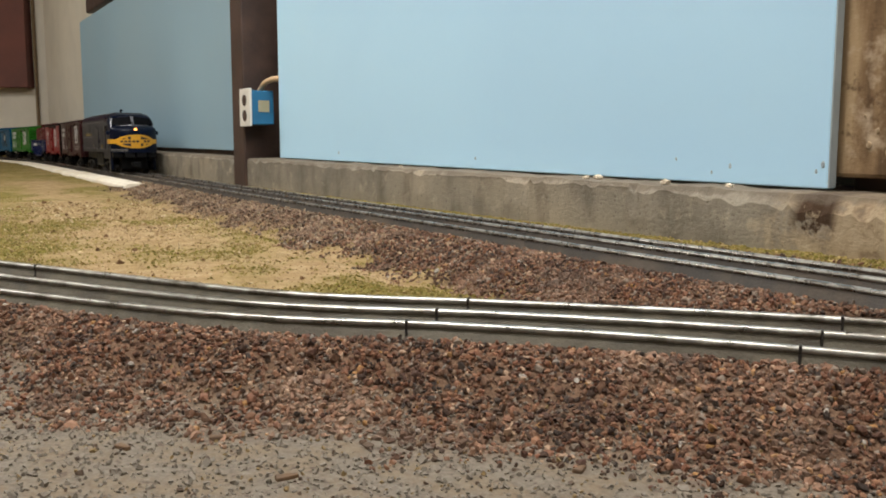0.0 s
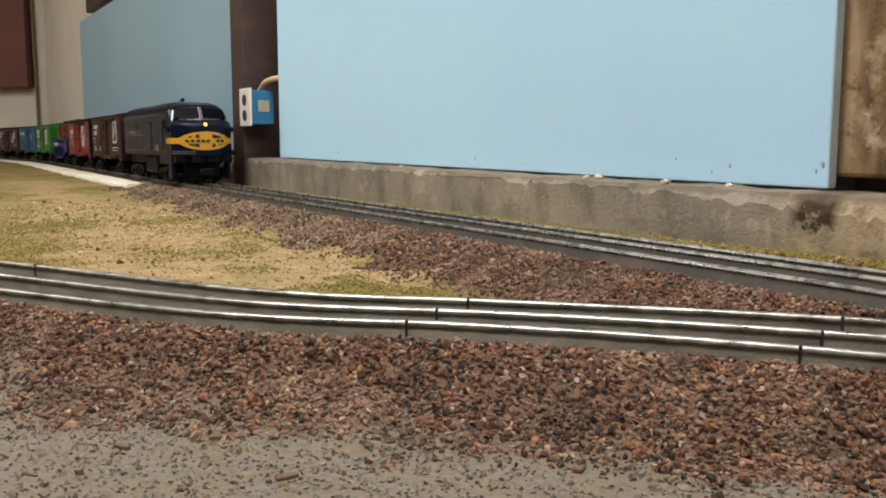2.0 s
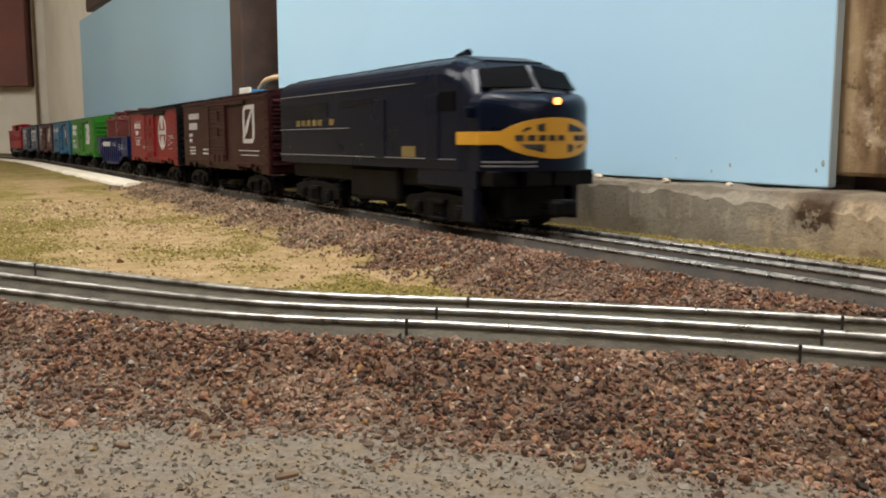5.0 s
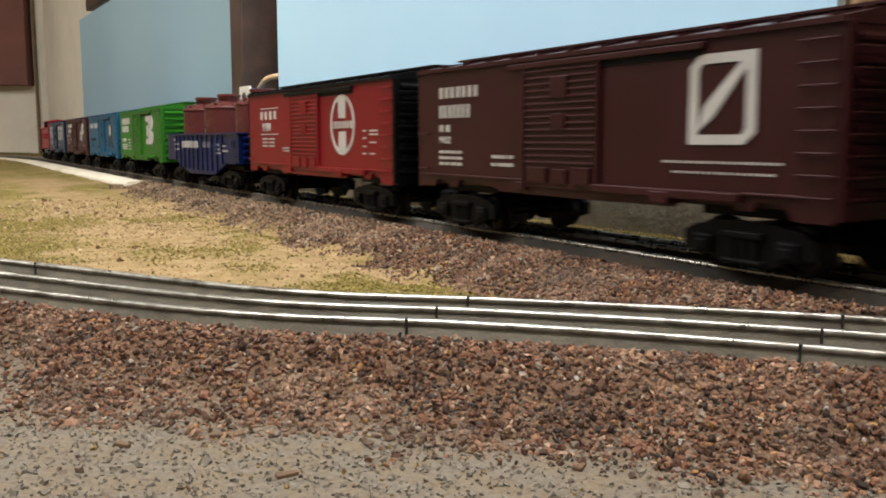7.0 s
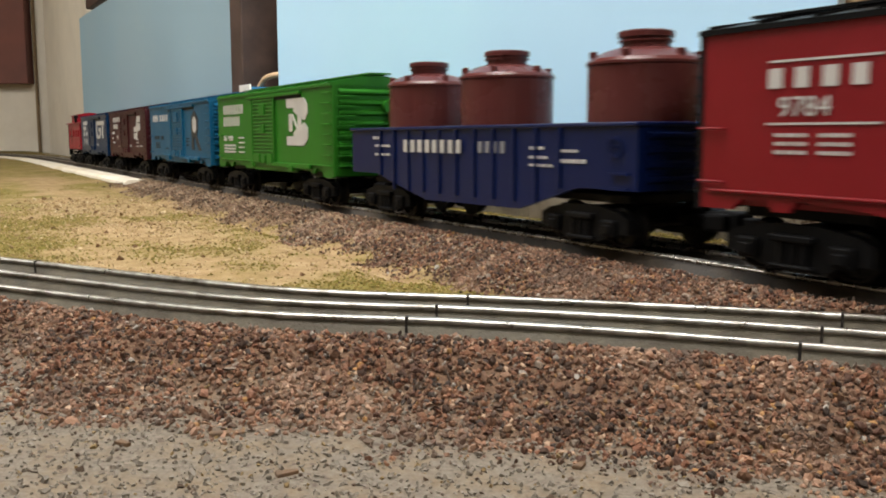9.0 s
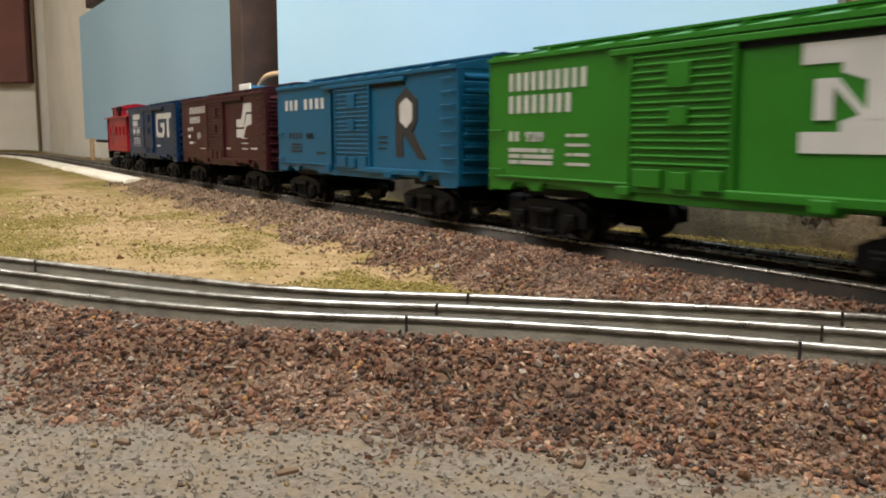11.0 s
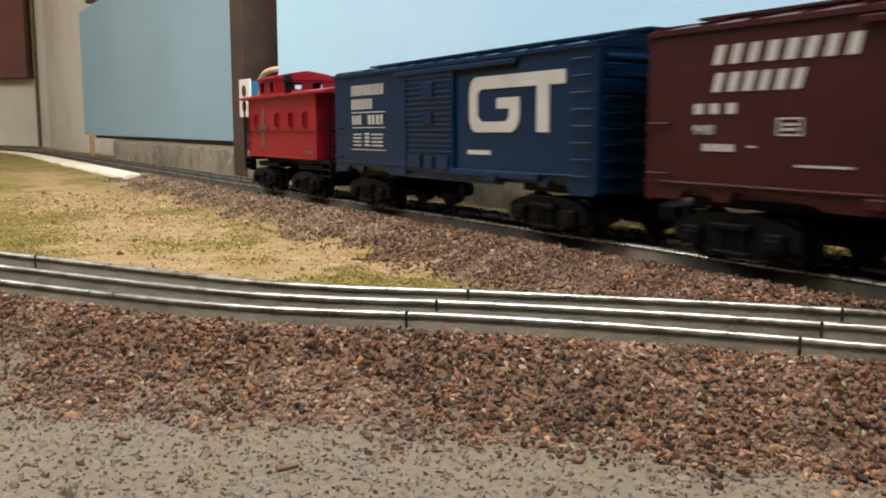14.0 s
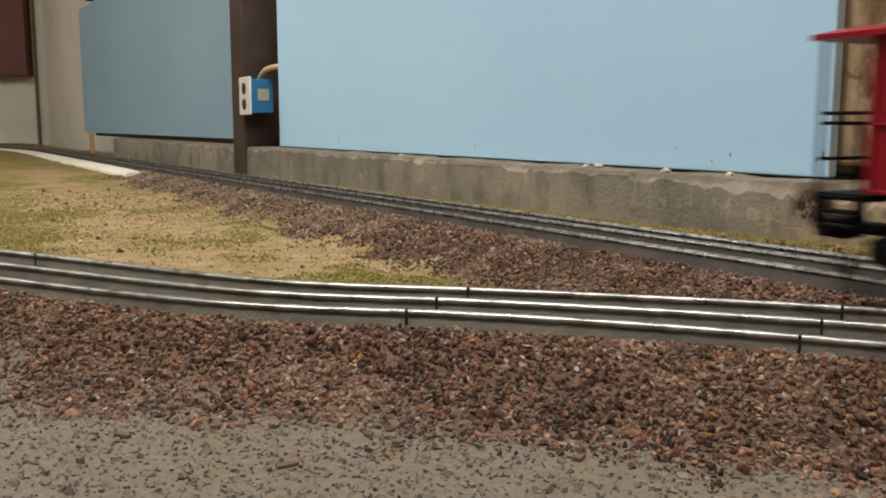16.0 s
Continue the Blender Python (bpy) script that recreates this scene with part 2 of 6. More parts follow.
def pier_material():
    """Brown damp masonry with streaks running down and paler flaked areas."""
    m, t, b = nodes_of("flaking_wall")
    tc = t.nodes.new("ShaderNodeTexCoord")
    mp = t.nodes.new("ShaderNodeMapping")
    mp.inputs["Scale"].default_value = (60, 60, 9)
    link(t, tc.outputs["Object"], mp.inputs[0])
    st = t.nodes.new("ShaderNodeTexNoise")
    st.inputs["Scale"].default_value, st.inputs["Detail"].default_value = 1.0, 5.0
    link(t, mp.outputs[0], st.inputs["Vector"])
    big, mid, fine = noise_node(t, 22, 5, 0.65), noise_node(t, 90, 5, 0.65), noise_node(t, 420, 4, 0.7)
    col = ramp(t, st.outputs[0], [(0.36, (0.085, 0.052, 0.028)), (0.5, (0.23, 0.15, 0.082)), (0.64, (0.40, 0.285, 0.165))])
    col = mix(t, ramp(t, big.outputs[0], [(0.52, (0, 0, 0)), (0.60, (0.75,) * 3)]), col, (0.56, 0.44, 0.31))
    col = mix(t, ramp(t, mid.outputs[0], [(0.30, (0.8,) * 3), (0.42, (0, 0, 0))]), col, (0.085, 0.05, 0.026))
    link(t, col, b.inputs["Base Color"])
    b.inputs["Roughness"].default_value = 0.95
    b.inputs["Specular IOR Level"].default_value = 0.15
    bump(t, b, fine.outputs[0], 0.35, 0.0012)
    return m


M_PIER = pier_material()
M_BROWNWOOD = surface("dark_stained_wood", (0.060, 0.033, 0.024), 0.6, 0, 0.35, 35, 300, 0.4, 0.0008)
M_MAROON = surface("maroon_board", (0.185, 0.070, 0.055), 0.7, 0, 0.2, 8, 200, 0.3, 0.001)
M_WHITEBED = surface("white_roadbed", (0.74, 0.68, 0.56), 0.9, 0, 0.1, 30, 500, 0.5, 0.0008, (0.55, 0.42, 0.2), 0.5)
M_CEIL = surface("ceiling_paint", (0.75, 0.74, 0.70), 0.9)
M_FLOOR = surface("cement_floor", (0.30, 0.29, 0.27), 0.8)


# ---- mesh helpers ----
def finish(name, bm, mat, smooth=False):
    me = bpy.data.meshes.new(name)
    bmesh.ops.recalc_face_normals(bm, faces=bm.faces)
    if smooth:
        for f in bm.faces:
            f.smooth = True
    bm.to_mesh(me)
    bm.free()
    for mm in (mat if isinstance(mat, (list, tuple)) else [mat]):
        me.materials.append(mm)
    return me


def part(name, bm, material, parent, label="", smooth=False, at=None):
    ob = new(name, finish(name, bm, material, smooth))
    ob.parent = parent
    if at is not None:
        ob.matrix_local = at
    if label:
        ob["label"] = label
    return ob


def thing(name, bm, material, label, category, group="", kind="", m=None, smooth=False):
    ob = new(name, finish(name, bm, material, smooth))
    if m is not None:
        ob.matrix_world = m
    return tagged(ob, label, category, group, kind)


def empty(name, label, category, group="", kind="", m=None):
    ob = new(name)
    ob.empty_display_size = 0.02
    if m is not None:
        ob.matrix_world = m
    return tagged(ob, label, category, group, kind)


def box(bm, x0, x1, y0, y1, z0, z1, bevel=0.0, m=None):
    r = bmesh.ops.create_cube(bm, size=1.0)
    vs = r["verts"]
    for v in vs:
        v.co = Vector(((x0 + x1) / 2 + v.co.x * (x1 - x0), (y0 + y1) / 2 + v.co.y * (y1 - y0), (z0 + z1) / 2 + v.co.z * (z1 - z0)))
    if bevel > 0:
        es = list({e for v in vs for e in v.link_edges})
        r = bmesh.ops.bevel(bm, geom=es, offset=bevel, segments=2, affect="EDGES", profile=0.5)
        vs = list({v for f in r["faces"] for v in f.verts} | {v for v in vs if v.is_valid})
    if m is not None:
        bmesh.ops.transform(bm, matrix=m, verts=[v for v in vs if v.is_valid])
    return bm


def cyl(bm, p, q, r0, r1=None, seg=16):
    p, q = Vector(p), Vector(q)
    d = q - p
    m = Matrix.Translation((p + q) / 2) @ d.to_track_quat("Z", "Y").to_matrix().to_4x4()
    bmesh.ops.create_cone(bm, cap_ends=True, segments=seg, radius1=r0, radius2=r0 if r1 is None else r1, depth=d.length, matrix=m)
    return bm


def prism(bm, poly, axis, a, b):
    """Extrude a flat outline: axis 'x' takes (y, z) pairs, 'y' takes (x, z), 'z' takes (x, y)."""
    def at(p, k):
        return {"x": (k, p[0], p[1]), "y": (p[0], k, p[1]), "z": (p[0], p[1], k)}[axis]
    n = len(poly)
    lo = [bm.verts.new(at(p, a)) for p in poly]
    hi = [bm.verts.new(at(p, b)) for p in poly]
    for i in range(n):
        bm.faces.new((lo[i], lo[(i + 1) % n], hi[(i + 1) % n], hi[i]))
    bm.faces.new(lo)
    bm.faces.new(hi)
    return bm


def lathe(bm, prof, seg=32, m=None):
    """Turn a profile of (radius, z) about z."""
    rings = []
    for r, z in prof:
        rings.append([bm.verts.new((r * math.cos(2 * math.pi * i / seg), r * math.sin(2 * math.pi * i / seg), z)) for i in range(seg)])
    made = [v for ring in rings for v in ring]
    for a, b in zip(rings, rings[1:]):
        for i in range(seg):
            bm.faces.new((a[i], a[(i + 1) % seg], b[(i + 1) % seg], b[i]))
    bm.faces.new(rings[0])
    bm.faces.new(rings[-1])
    if m is not None:
        bmesh.ops.transform(bm, matrix=m, verts=made)
    return bm


def B():
    return bmesh.new()


# ---- ground of the layout ----
def fbm(x, y, f, seed=0.0):
    return noise.fractal(Vector((x * f + seed, y * f - seed, seed * 0.7)), 1.0, 2.0, 4)


FARP = np.stack([FX[::4], FY[::4]], 1)
NEARP = np.stack([NX[::4], NY[::4]], 1)


def track_distance(P, poly, head):
    """Signed distance to a track's centre line (positive towards the front) and the station along it."""
    d = np.empty(len(P))
    k = np.empty(len(P), int)
    for i in range(0, len(P), 4000):
        q = ((P[i:i + 4000, None, :] - poly[None]) ** 2).sum(2)
        k[i:i + 4000] = q.argmin(1)
    a = head[::4][k]
    v = P - poly[k]
    d = -np.sin(a) * v[:, 0] + np.cos(a) * v[:, 1]
    far = np.hypot(v[:, 0], v[:, 1])
    return np.where(far > np.abs(d) * 1.5 + 0.02, np.sign(d) * far, d), k


def smooth(a, b, x):
    t = np.clip((x - a) / (b - a), 0, 1)
    return t * t * (3 - 2 * t)


def terrain(P):
    """Height and cover (grit, grass, soil) at plan points."""
    d2, k2 = track_distance(P, FARP, HEAD)
    d1, _ = track_distance(P, NEARP, NHEAD)
    s2 = SV[::4][k2]
    n1 = np.array([fbm(x, y, 9.0, 3.1) for x, y in P])
    n2 = np.array([fbm(x, y, 38.0, 7.7) for x, y in P])
    n3 = np.array([fbm(x, y, 150.0, 1.3) for x, y in P])
    n2b = np.array([fbm(x, y, 22.0, 5.2) for x, y in P])
    behind = smooth(0.03, -0.03, d1)                     # 1 beyond the front track
    base = 0.012 + 0.008 * behind - 0.007 * smooth(0.8, 2.6, P[:, 1])
    base = base + 0.0010 * n2 + 0.0018 * n1 * behind * smooth(0.035, 0.09, -d1)
    bed1 = 0.0262 - 0.0142 * smooth(0.030, 0.070, d1 + 0.006 * n2)
    h = np.where(d1 < 0, base + (0.0225 - base) * (1 - smooth(0.022, 0.05, -d1)), np.maximum(base, bed1))
    out = np.abs(d2)
    bank = 1 - smooth(0.034, 0.080 - 0.036 * smooth(1.2, 1.45, s2), out + 0.006 * n2)
    h2 = np.where(d1 > -0.026, h, h + (0.0316 - drop(s2) - h) * bank)
    h2 = np.where(d2 < 0, np.maximum(h2, 0.030 - drop(s2) + (0.002 + 0.0062 * smooth(0.60, 0.10, s2)) * smooth(0.028, 0.045, -d2) * (1 + 0.25 * n2)), h2)
    clear = (1 - smooth(0.0245, 0.0275, out))
    h2 = h2 * (1 - clear) + np.minimum(h2, 0.0259 - drop(s2)) * clear
    clear1 = (1 - smooth(0.0225, 0.0255, np.abs(d1)))
    h2 = h2 * (1 - clear1) + np.minimum(h2, 0.0198) * clear1
    h2 = h2 + 0.00025 * n3
    foot = np.exp(-((d2 - 0.082 + 0.010 * n2b) / 0.009) ** 2) * (d1 < -0.05) * (s2 < 1.4)      # hollow at the foot of the bank
    h2 = h2 - 0.0034 * foot + 0.0007 * n2 * (d1 < -0.04) * (d2 > 0.06)
    grit1 = (1 - smooth(0.046, 0.080, d1 - 0.012 * smooth(0.0, 0.10, P[:, 0]) + 0.014 * n2 + 0.008 * n2b)) * smooth(-0.030, -0.022, d1 + 0.008 * n2b)
    grit2 = (1 - smooth(0.060, 0.086, d2 + 0.018 * n2)) * smooth(-0.045, -0.032, d2 + 0.006 * n2) * (1 - smooth(1.3, 1.5, s2))
    grit2 = np.maximum(grit2, (1 - smooth(0.026, 0.034, out)))
    merge = smooth(0.0, 0.05, P[:, 0]) * smooth(0.0, -0.02, d1)      # the two beds run together at the right
    grit = np.maximum(np.maximum(grit1, grit2), merge * (d2 > 0) * (P[:, 1] < 0.5))
    soil = smooth(0.040, 0.060, d1 + 0.01 * n2) * (P[:, 1] < 0.45)
    grass = np.clip(0.30 + 1.1 * n2b + 0.5 * n2, 0, 1) * 0.75
    leftish = smooth(-0.07, -0.24, P[:, 0] + 0.30 * (P[:, 1] - 0.45) + 0.12 * n1)
    grass = np.maximum(grass * (1 - 0.55 * smooth(-0.05, -0.2, P[:, 0])), leftish * np.clip(0.75 + 0.8 * n2b, 0, 1))
    line = np.array([(-0.62, 1.36), (-0.3195, 0.814), (-0.158, 0.5275)])
    dl = np.full(len(P), 9.0)
    for q0, q1 in zip(line, line[1:]):
        tt = np.clip(((P - q0) @ (q1 - q0)) / ((q1 - q0) @ (q1 - q0)), 0, 1)
        dl = np.minimum(dl, np.hypot(*(P - q0 - tt[:, None] * (q1 - q0)).T))
    trail = 1 - smooth(0.008, 0.045, dl + 0.03 * n2b)                  # worn sandy trail
    grass = grass * (1 - 0.85 * trail)
    grass = np.maximum(grass, smooth(-0.03, 0.02, P[:, 0]) * 0.8)
    verge = smooth(-0.150, -0.095, d1 + 0.016 * n2b) * (d1 < 0) * smooth(-0.12, -0.035, P[:, 0] + 0.05 * n2b)
    grass = np.maximum(grass, np.clip(verge * (1.0 + 0.9 * n2), 0, 1))
    grass = np.where(d2 < 0, np.clip(0.85 + 0.4 * n2, 0, 1), grass)
    return h2, np.clip(np.stack([grit, grass, soil], 1), 0, 1), d1, d2, s2


def graded(a, b, lo, hi, step, grow=1.10):
    """Coordinates fine between lo and hi, coarser outside."""
    mid = list(np.arange(lo, hi, step))
    up, dn, st = [], [], step
    x = hi
    while x < b:
        up.append(x); st *= grow; x += st
    up.append(b)
    st, x = step * grow, lo - step * grow
    while x > a:
        dn.append(x); st *= grow; x -= st
    dn.append(a)
    return np.array(sorted(dn) + mid + up)


def build_ground():
    xs = graded(-3.9, 2.2, -0.34, 0.30, 0.003, 1.06)
    ys = graded(-2.6, 3.55, 0.19, 0.75, 0.003, 1.045)
    gx, gy = np.meshgrid(xs, ys)
    P = np.stack([gx.ravel(), gy.ravel()], 1)
    h, cover, *_ = terrain(P)
    nx, ny = len(xs), len(ys)
    idx = np.arange(nx * ny).reshape(ny, nx)
    quads = np.stack([idx[:-1, :-1], idx[:-1, 1:], idx[1:, 1:], idx[1:, :-1]], -1).reshape(-1, 4)
    # keep the sheet on the room's side of the brick-high kerb wall
    u = (P - np.array(W0)) @ np.array(WN)
    keep = (u[quads].min(1) < 0.03)
    me = bpy.data.meshes.new("ground")
    me.from_pydata(np.column_stack([P, h]).tolist(), [], quads[keep].tolist())
    at = me.color_attributes.new("cover", "FLOAT_COLOR", "POINT")
    at.data.foreach_set("color", np.column_stack([cover, np.ones(len(P))]).astype(np.float32).ravel())
    me.polygons.foreach_set("use_smooth", np.ones(len(me.polygons), bool))
    me.materials.append(M_GROUND)
    return tagged(new("ground", me), "scenic layout ground with sand, turf, grey soil and grit", "ground", kind="structure")


ground = build_ground()


def grains(name, P, z, size, mat, label, category, flat=0.75, seed=1, round_=False):
    """Many small angular bits as one mesh."""
    rng = np.random.default_rng(seed)
    n = len(P)
    if round_:
        g = (1 + 5 ** 0.5) / 2
        c = np.array([(0, a, b * g) for a in (-1, 1) for b in (-1, 1)] + [(a, b * g, 0) for a in (-1, 1) for b in (-1, 1)] + [(b * g, 0, a) for a in (-1, 1) for b in (-1, 1)], float)
        F = []
        for i in range(12):
            for j in range(i + 1, 12):
                for k in range(j + 1, 12):
                    if max(np.linalg.norm(c[i] - c[j]), np.linalg.norm(c[j] - c[k]), np.linalg.norm(c[i] - c[k])) < 2.1:
                        F.append((i, j, k) if np.dot(np.cross(c[j] - c[i], c[k] - c[i]), c[i]) > 0 else (i, k, j))
        c = c / np.linalg.norm(c[0]) * 0.56
        V = c[None] * (1 + rng.uniform(-0.42, 0.34, (n, 12, 1))) + rng.uniform(-0.10, 0.10, (n, 12, 3))
    else:
        c = np.array([[-1, -1, -1], [1, -1, -1], [1, 1, -1], [-1, 1, -1], [-1, -1, 1], [1, -1, 1], [1, 1, 1], [-1, 1, 1]], float) * 0.5
        F = [[0, 3, 2, 1], [4, 5, 6, 7], [0, 1, 5, 4], [1, 2, 6, 5], [2, 3, 7, 6], [3, 0, 4, 7]]
        V = c[None] * (1 + rng.uniform(-0.55, 0.35, (n, 8, 3)))
    F = np.array(F)
    V *= rng.uniform(0.55, 1.45, (n, 1, 3)) * np.array([1, 1, flat])
    q = rng.normal(size=(n, 4)); q /= np.linalg.norm(q, axis=1)[:, None]
    w, x, y, zz = q.T
    R = np.stack([np.stack([1 - 2 * (y * y + zz * zz), 2 * (x * y - zz * w), 2 * (x * zz + y * w)], -1),
                  np.stack([2 * (x * y + zz * w), 1 - 2 * (x * x + zz * zz), 2 * (y * zz - x * w)], -1),
                  np.stack([2 * (x * zz - y * w), 2 * (y * zz + x * w), 1 - 2 * (x * x + y * y)], -1)], 1)
    V = np.einsum("nij,nkj->nki", R, V) * size[:, None, None]
    V += np.column_stack([P, z])[:, None, :]
    faces = (F[None] + len(c) * np.arange(n)[:, None, None]).reshape(-1, F.shape[1])
    me = bpy.data.meshes.new(name)
    me.from_pydata(V.reshape(-1, 3).tolist(), [], faces.tolist())
    me.materials.append(mat)
    ob = new(name, me)
    return tagged(ob, label, category, kind="stuff")


def scatter(n, x0, x1, y0, y1, seed):
    rng = np.random.default_rng(seed)
    P = np.column_stack([rng.uniform(x0, x1, n), rng.uniform(y0, y1, n)])
    # only the wedge of ground in front of the layout's edge that can be looked over
    return P[np.abs(P[:, 0]) < 0.52 * P[:, 1] + 0.03]


def build_grit():
    P = scatter(270000, -0.30, 0.30, 0.16, 0.6, 11)
    P2 = scatter(110000, -0.62, 0.1, 0.55, 1.2, 12)
    P = np.vstack([P, P2])
    h, c, d1, d2, s2 = terrain(P)
    rng = np.random.default_rng(5)
    ok = (rng.uniform(0, 1, len(P)) < c[:, 0] ** 0.8) & (np.abs(d2) > 0.0255) & (np.abs(d1) > 0.0235) & (d2 > -0.05)
    P, h, back = P[ok], h[ok], (d1[ok] < -0.012) & (P[ok][:, 1] + 0.09 * rng.normal(0, 1, ok.sum()) > 0.50)
    size = rng.uniform(0.0006, 0.0019, len(P)) * np.where(rng.uniform(0, 1, len(P)) < 0.06, 1.4, 1) * np.clip(P[:, 1] / 0.42, 0.95, 1.4)
    z = h + size * rng.uniform(-0.1, 0.5, len(P))
    grains("track_ballast", P[~back], z[~back], size[~back], M_STONE, "reddish brown and grey granite grit ballast beside the rails", "ballast", seed=21, round_=True)
    grains("track_ballast", P[back], z[back], size[back] * 0.85, M_STONE_DUSTY, "dusty pale brown grit ballast banked along the back track", "ballast", flat=0.6, seed=25, round_=True)
    # a thin sprinkle between the rails and strays on the soil
    Q = scatter(52000, -0.26, 0.24, 0.15, 0.36, 14)
    h, c, d1, d2, s2 = terrain(Q)
    ok = (rng.uniform(0, 1, len(Q)) < 0.6 * c[:, 2] * (d1 > 0.045))
    Q, h = Q[ok], h[ok]
    size = rng.uniform(0.0003, 0.0009, len(Q)) * np.where(rng.uniform(0, 1, len(Q)) < 0.05, 1.7, 1)
    grains("soil_crumbs", Q, h + size * 0.2, size, M_SOILBITS, "crumbs of grey and tan soil on the bare ground", "soil", seed=22)
    # foam turf on the sand
    T = np.vstack([scatter(110000, -0.35, 0.2, 0.28, 0.75, 15), scatter(90000, -1.2, 0.1, 0.6, 2.3, 16)])
    h, c, d1, d2, s2 = terrain(T)
    ok = (rng.uniform(0, 1, len(T)) < np.clip(c[:, 1] * 1.7 - 0.35, 0.03, 1) * np.where(d2 < 0, 2.0, 1)) & (c[:, 0] < 0.35) & (c[:, 2] < 0.3) & (np.abs(d2) > 0.032) & (np.abs(d1) > 0.025)
    T, h = T[ok], h[ok]
    size = rng.uniform(0.0004, 0.0012, len(T)) * np.clip(1.25 - 0.5 * T[:, 1], 0.5, 1.0)
    U = scatter(70000, -0.4, 0.15, 0.28, 0.9, 17)
    hu, cu, e1, e2, _s = terrain(U)
    ok = (cu[:, 0] < 0.3) & (cu[:, 2] < 0.3) & (np.abs(e2) > 0.036) & (np.abs(e1) > 0.025) & (e2 > 0) & (rng.uniform(0, 1, len(U)) < 0.40 - 0.2 * cu[:, 1])
    U, hu = U[ok], hu[ok]
    su = rng.uniform(0.0003, 0.0009, len(U)) * np.where(rng.uniform(0, 1, len(U)) < 0.05, 2.6, 1.0) * np.clip(U[:, 1] / 0.5, 0.8, 1.5)
    grains("sand_grains", U, hu + su * 0.1, su, M_SANDBITS, "tan grains and brown crumbs of sand", "sand", flat=0.6, seed=24)
    grains("foam_turf", T, h + size * 0.15, size, M_FLOCK, "olive and straw coloured foam turf on the sand", "turf", seed=23)


build_grit()


# ---- rails ----
def sweep(bm, pts, prof):
    """Carry a closed (offset, z) profile along plan points with headings."""
    rings = []
    for x, y, a, dz, lean in pts:
        nx, ny = -math.sin(a), math.cos(a)
        rings.append([bm.verts.new((x + nx * o, y + ny * o, z - dz - o * lean)) for o, z in prof])
    n = len(prof)
    for a, b in zip(rings, rings[1:]):
        for i in range(n):
            f = bm.faces.new((a[i], a[(i + 1) % n], b[(i + 1) % n], b[i]))
            f.smooth = True
    for ring_ in (rings[0], rings[-1]):
        bm.faces.new([bm.verts.new(v.co) for v in ring_])
    return bm


def rail_head(top, off):
    """Pear-shaped bead on top of the folded web."""
    w, h = 0.0015, 0.0013
    return [(off + w * math.cos(i * math.pi / 7), top - h + h * math.sin(i * math.pi / 7)) for i in range(8)] + [(off - 0.0012, top - 0.0019), (off + 0.0012, top - 0.0019)]


def rail_web(top, off):
    return [(off - 0.00115, top - 0.0018), (off - 0.00115, top - 0.0092), (off - 0.0048, top - 0.0104), (off - 0.0048, top - 0.0115),
            (off + 0.0048, top - 0.0115), (off + 0.0048, top - 0.0104), (off + 0.00115, top - 0.0092), (off + 0.00115, top - 0.0018)]


def track_section(fn, s0, s1, top, half, label, group):
    x, y, a = fn((s0 + s1) / 2)
    base = empty("track_section", label, "rail track", group, m=Matrix.Translation((x, y, top - 0.0115)))
    inv = Matrix.Translation((-x, -y, -(top - 0.0115)))
    n = max(3, int((s1 - s0) / 0.012))
    fall = drop if fn is far_at else (lambda s: 0.0)
    bank = (lambda q: 0.0) if fn is far_at else near_bank
    skew = 0.0 if fn is far_at else 0.3      # the sections' ends are cut a little aslant
    for off in (-half, 0.0, half):
        pts = [(*fn(q), float(fall(q)), math.tan(bank(q))) for q in (s0 + skew * off + 0.0001 + (s1 - s0 - 0.0002) * i / n for i in range(n + 1))]
        lift = 0.0006 if fn is far_at and off == 0 else 0.0
        bm = sweep(B(), pts, rail_head(top + lift, off))
        bm.transform(inv)
        head = part("rail", bm, M_RAIL_OLD if fn is far_at else M_RAIL, base, "worn bright tinplate rail" )
        bm = sweep(B(), pts, rail_web(top + lift, off))
        bm.transform(inv)
        part("rail_foot", bm, M_WEB_OLD_SHADED if fn is far_at else M_WEB, head)
        if fn is near_at:      # dark seam where this section meets the next
            jx, jy, ja = fn(s0 + skew * off, off)
            part("rail_joint", box(B(), -0.0004, 0.0004, -0.0015, 0.0015, -0.0095, 0.0001), M_INK_SEAM, head, at=Matrix.Translation((jx - x, jy - y, 0.0115 - off * math.tan(bank(s0)))) @ Matrix.Rotation(ja, 4, "Z"))
    for i in range(3):
        px, py, pa = fn(s0 + (s1 - s0) * (0.12 + 0.38 * i))
        bm = box(B(), -0.006, 0.006, -half - 0.007, half + 0.007, -0.0035, -0.0004, 0.0006)
        part("tie", bm, M_TIE, base, at=Matrix.Translation((px - x, py - y, -float(fall(s0 + (s1 - s0) * (0.12 + 0.38 * i))))) @ Matrix.Rotation(pa, 4, "Z") @ Matrix.Rotation(-bank(s0 + (s1 - s0) * (0.12 + 0.38 * i)), 4, "X"))
    return base


NEAR_JOINTS = [-0.913 + 0.2 * k for k in range(5)] + [0.2 * k for k in range(7)]
for a, b in zip(NEAR_JOINTS, NEAR_JOINTS[1:]):
    track_section(near_at, a, b, NEAR_TOP, 0.0195, "three-rail tinplate track section bedded in brown grit", "front track sections")
for k in range(-13, 20):
    track_section(far_at, 0.05 + k * 0.24, 0.05 + (k + 1) * 0.24, FAR_TOP, 0.0205, "three-rail tinplate track section on the raised bed", "back track sections")


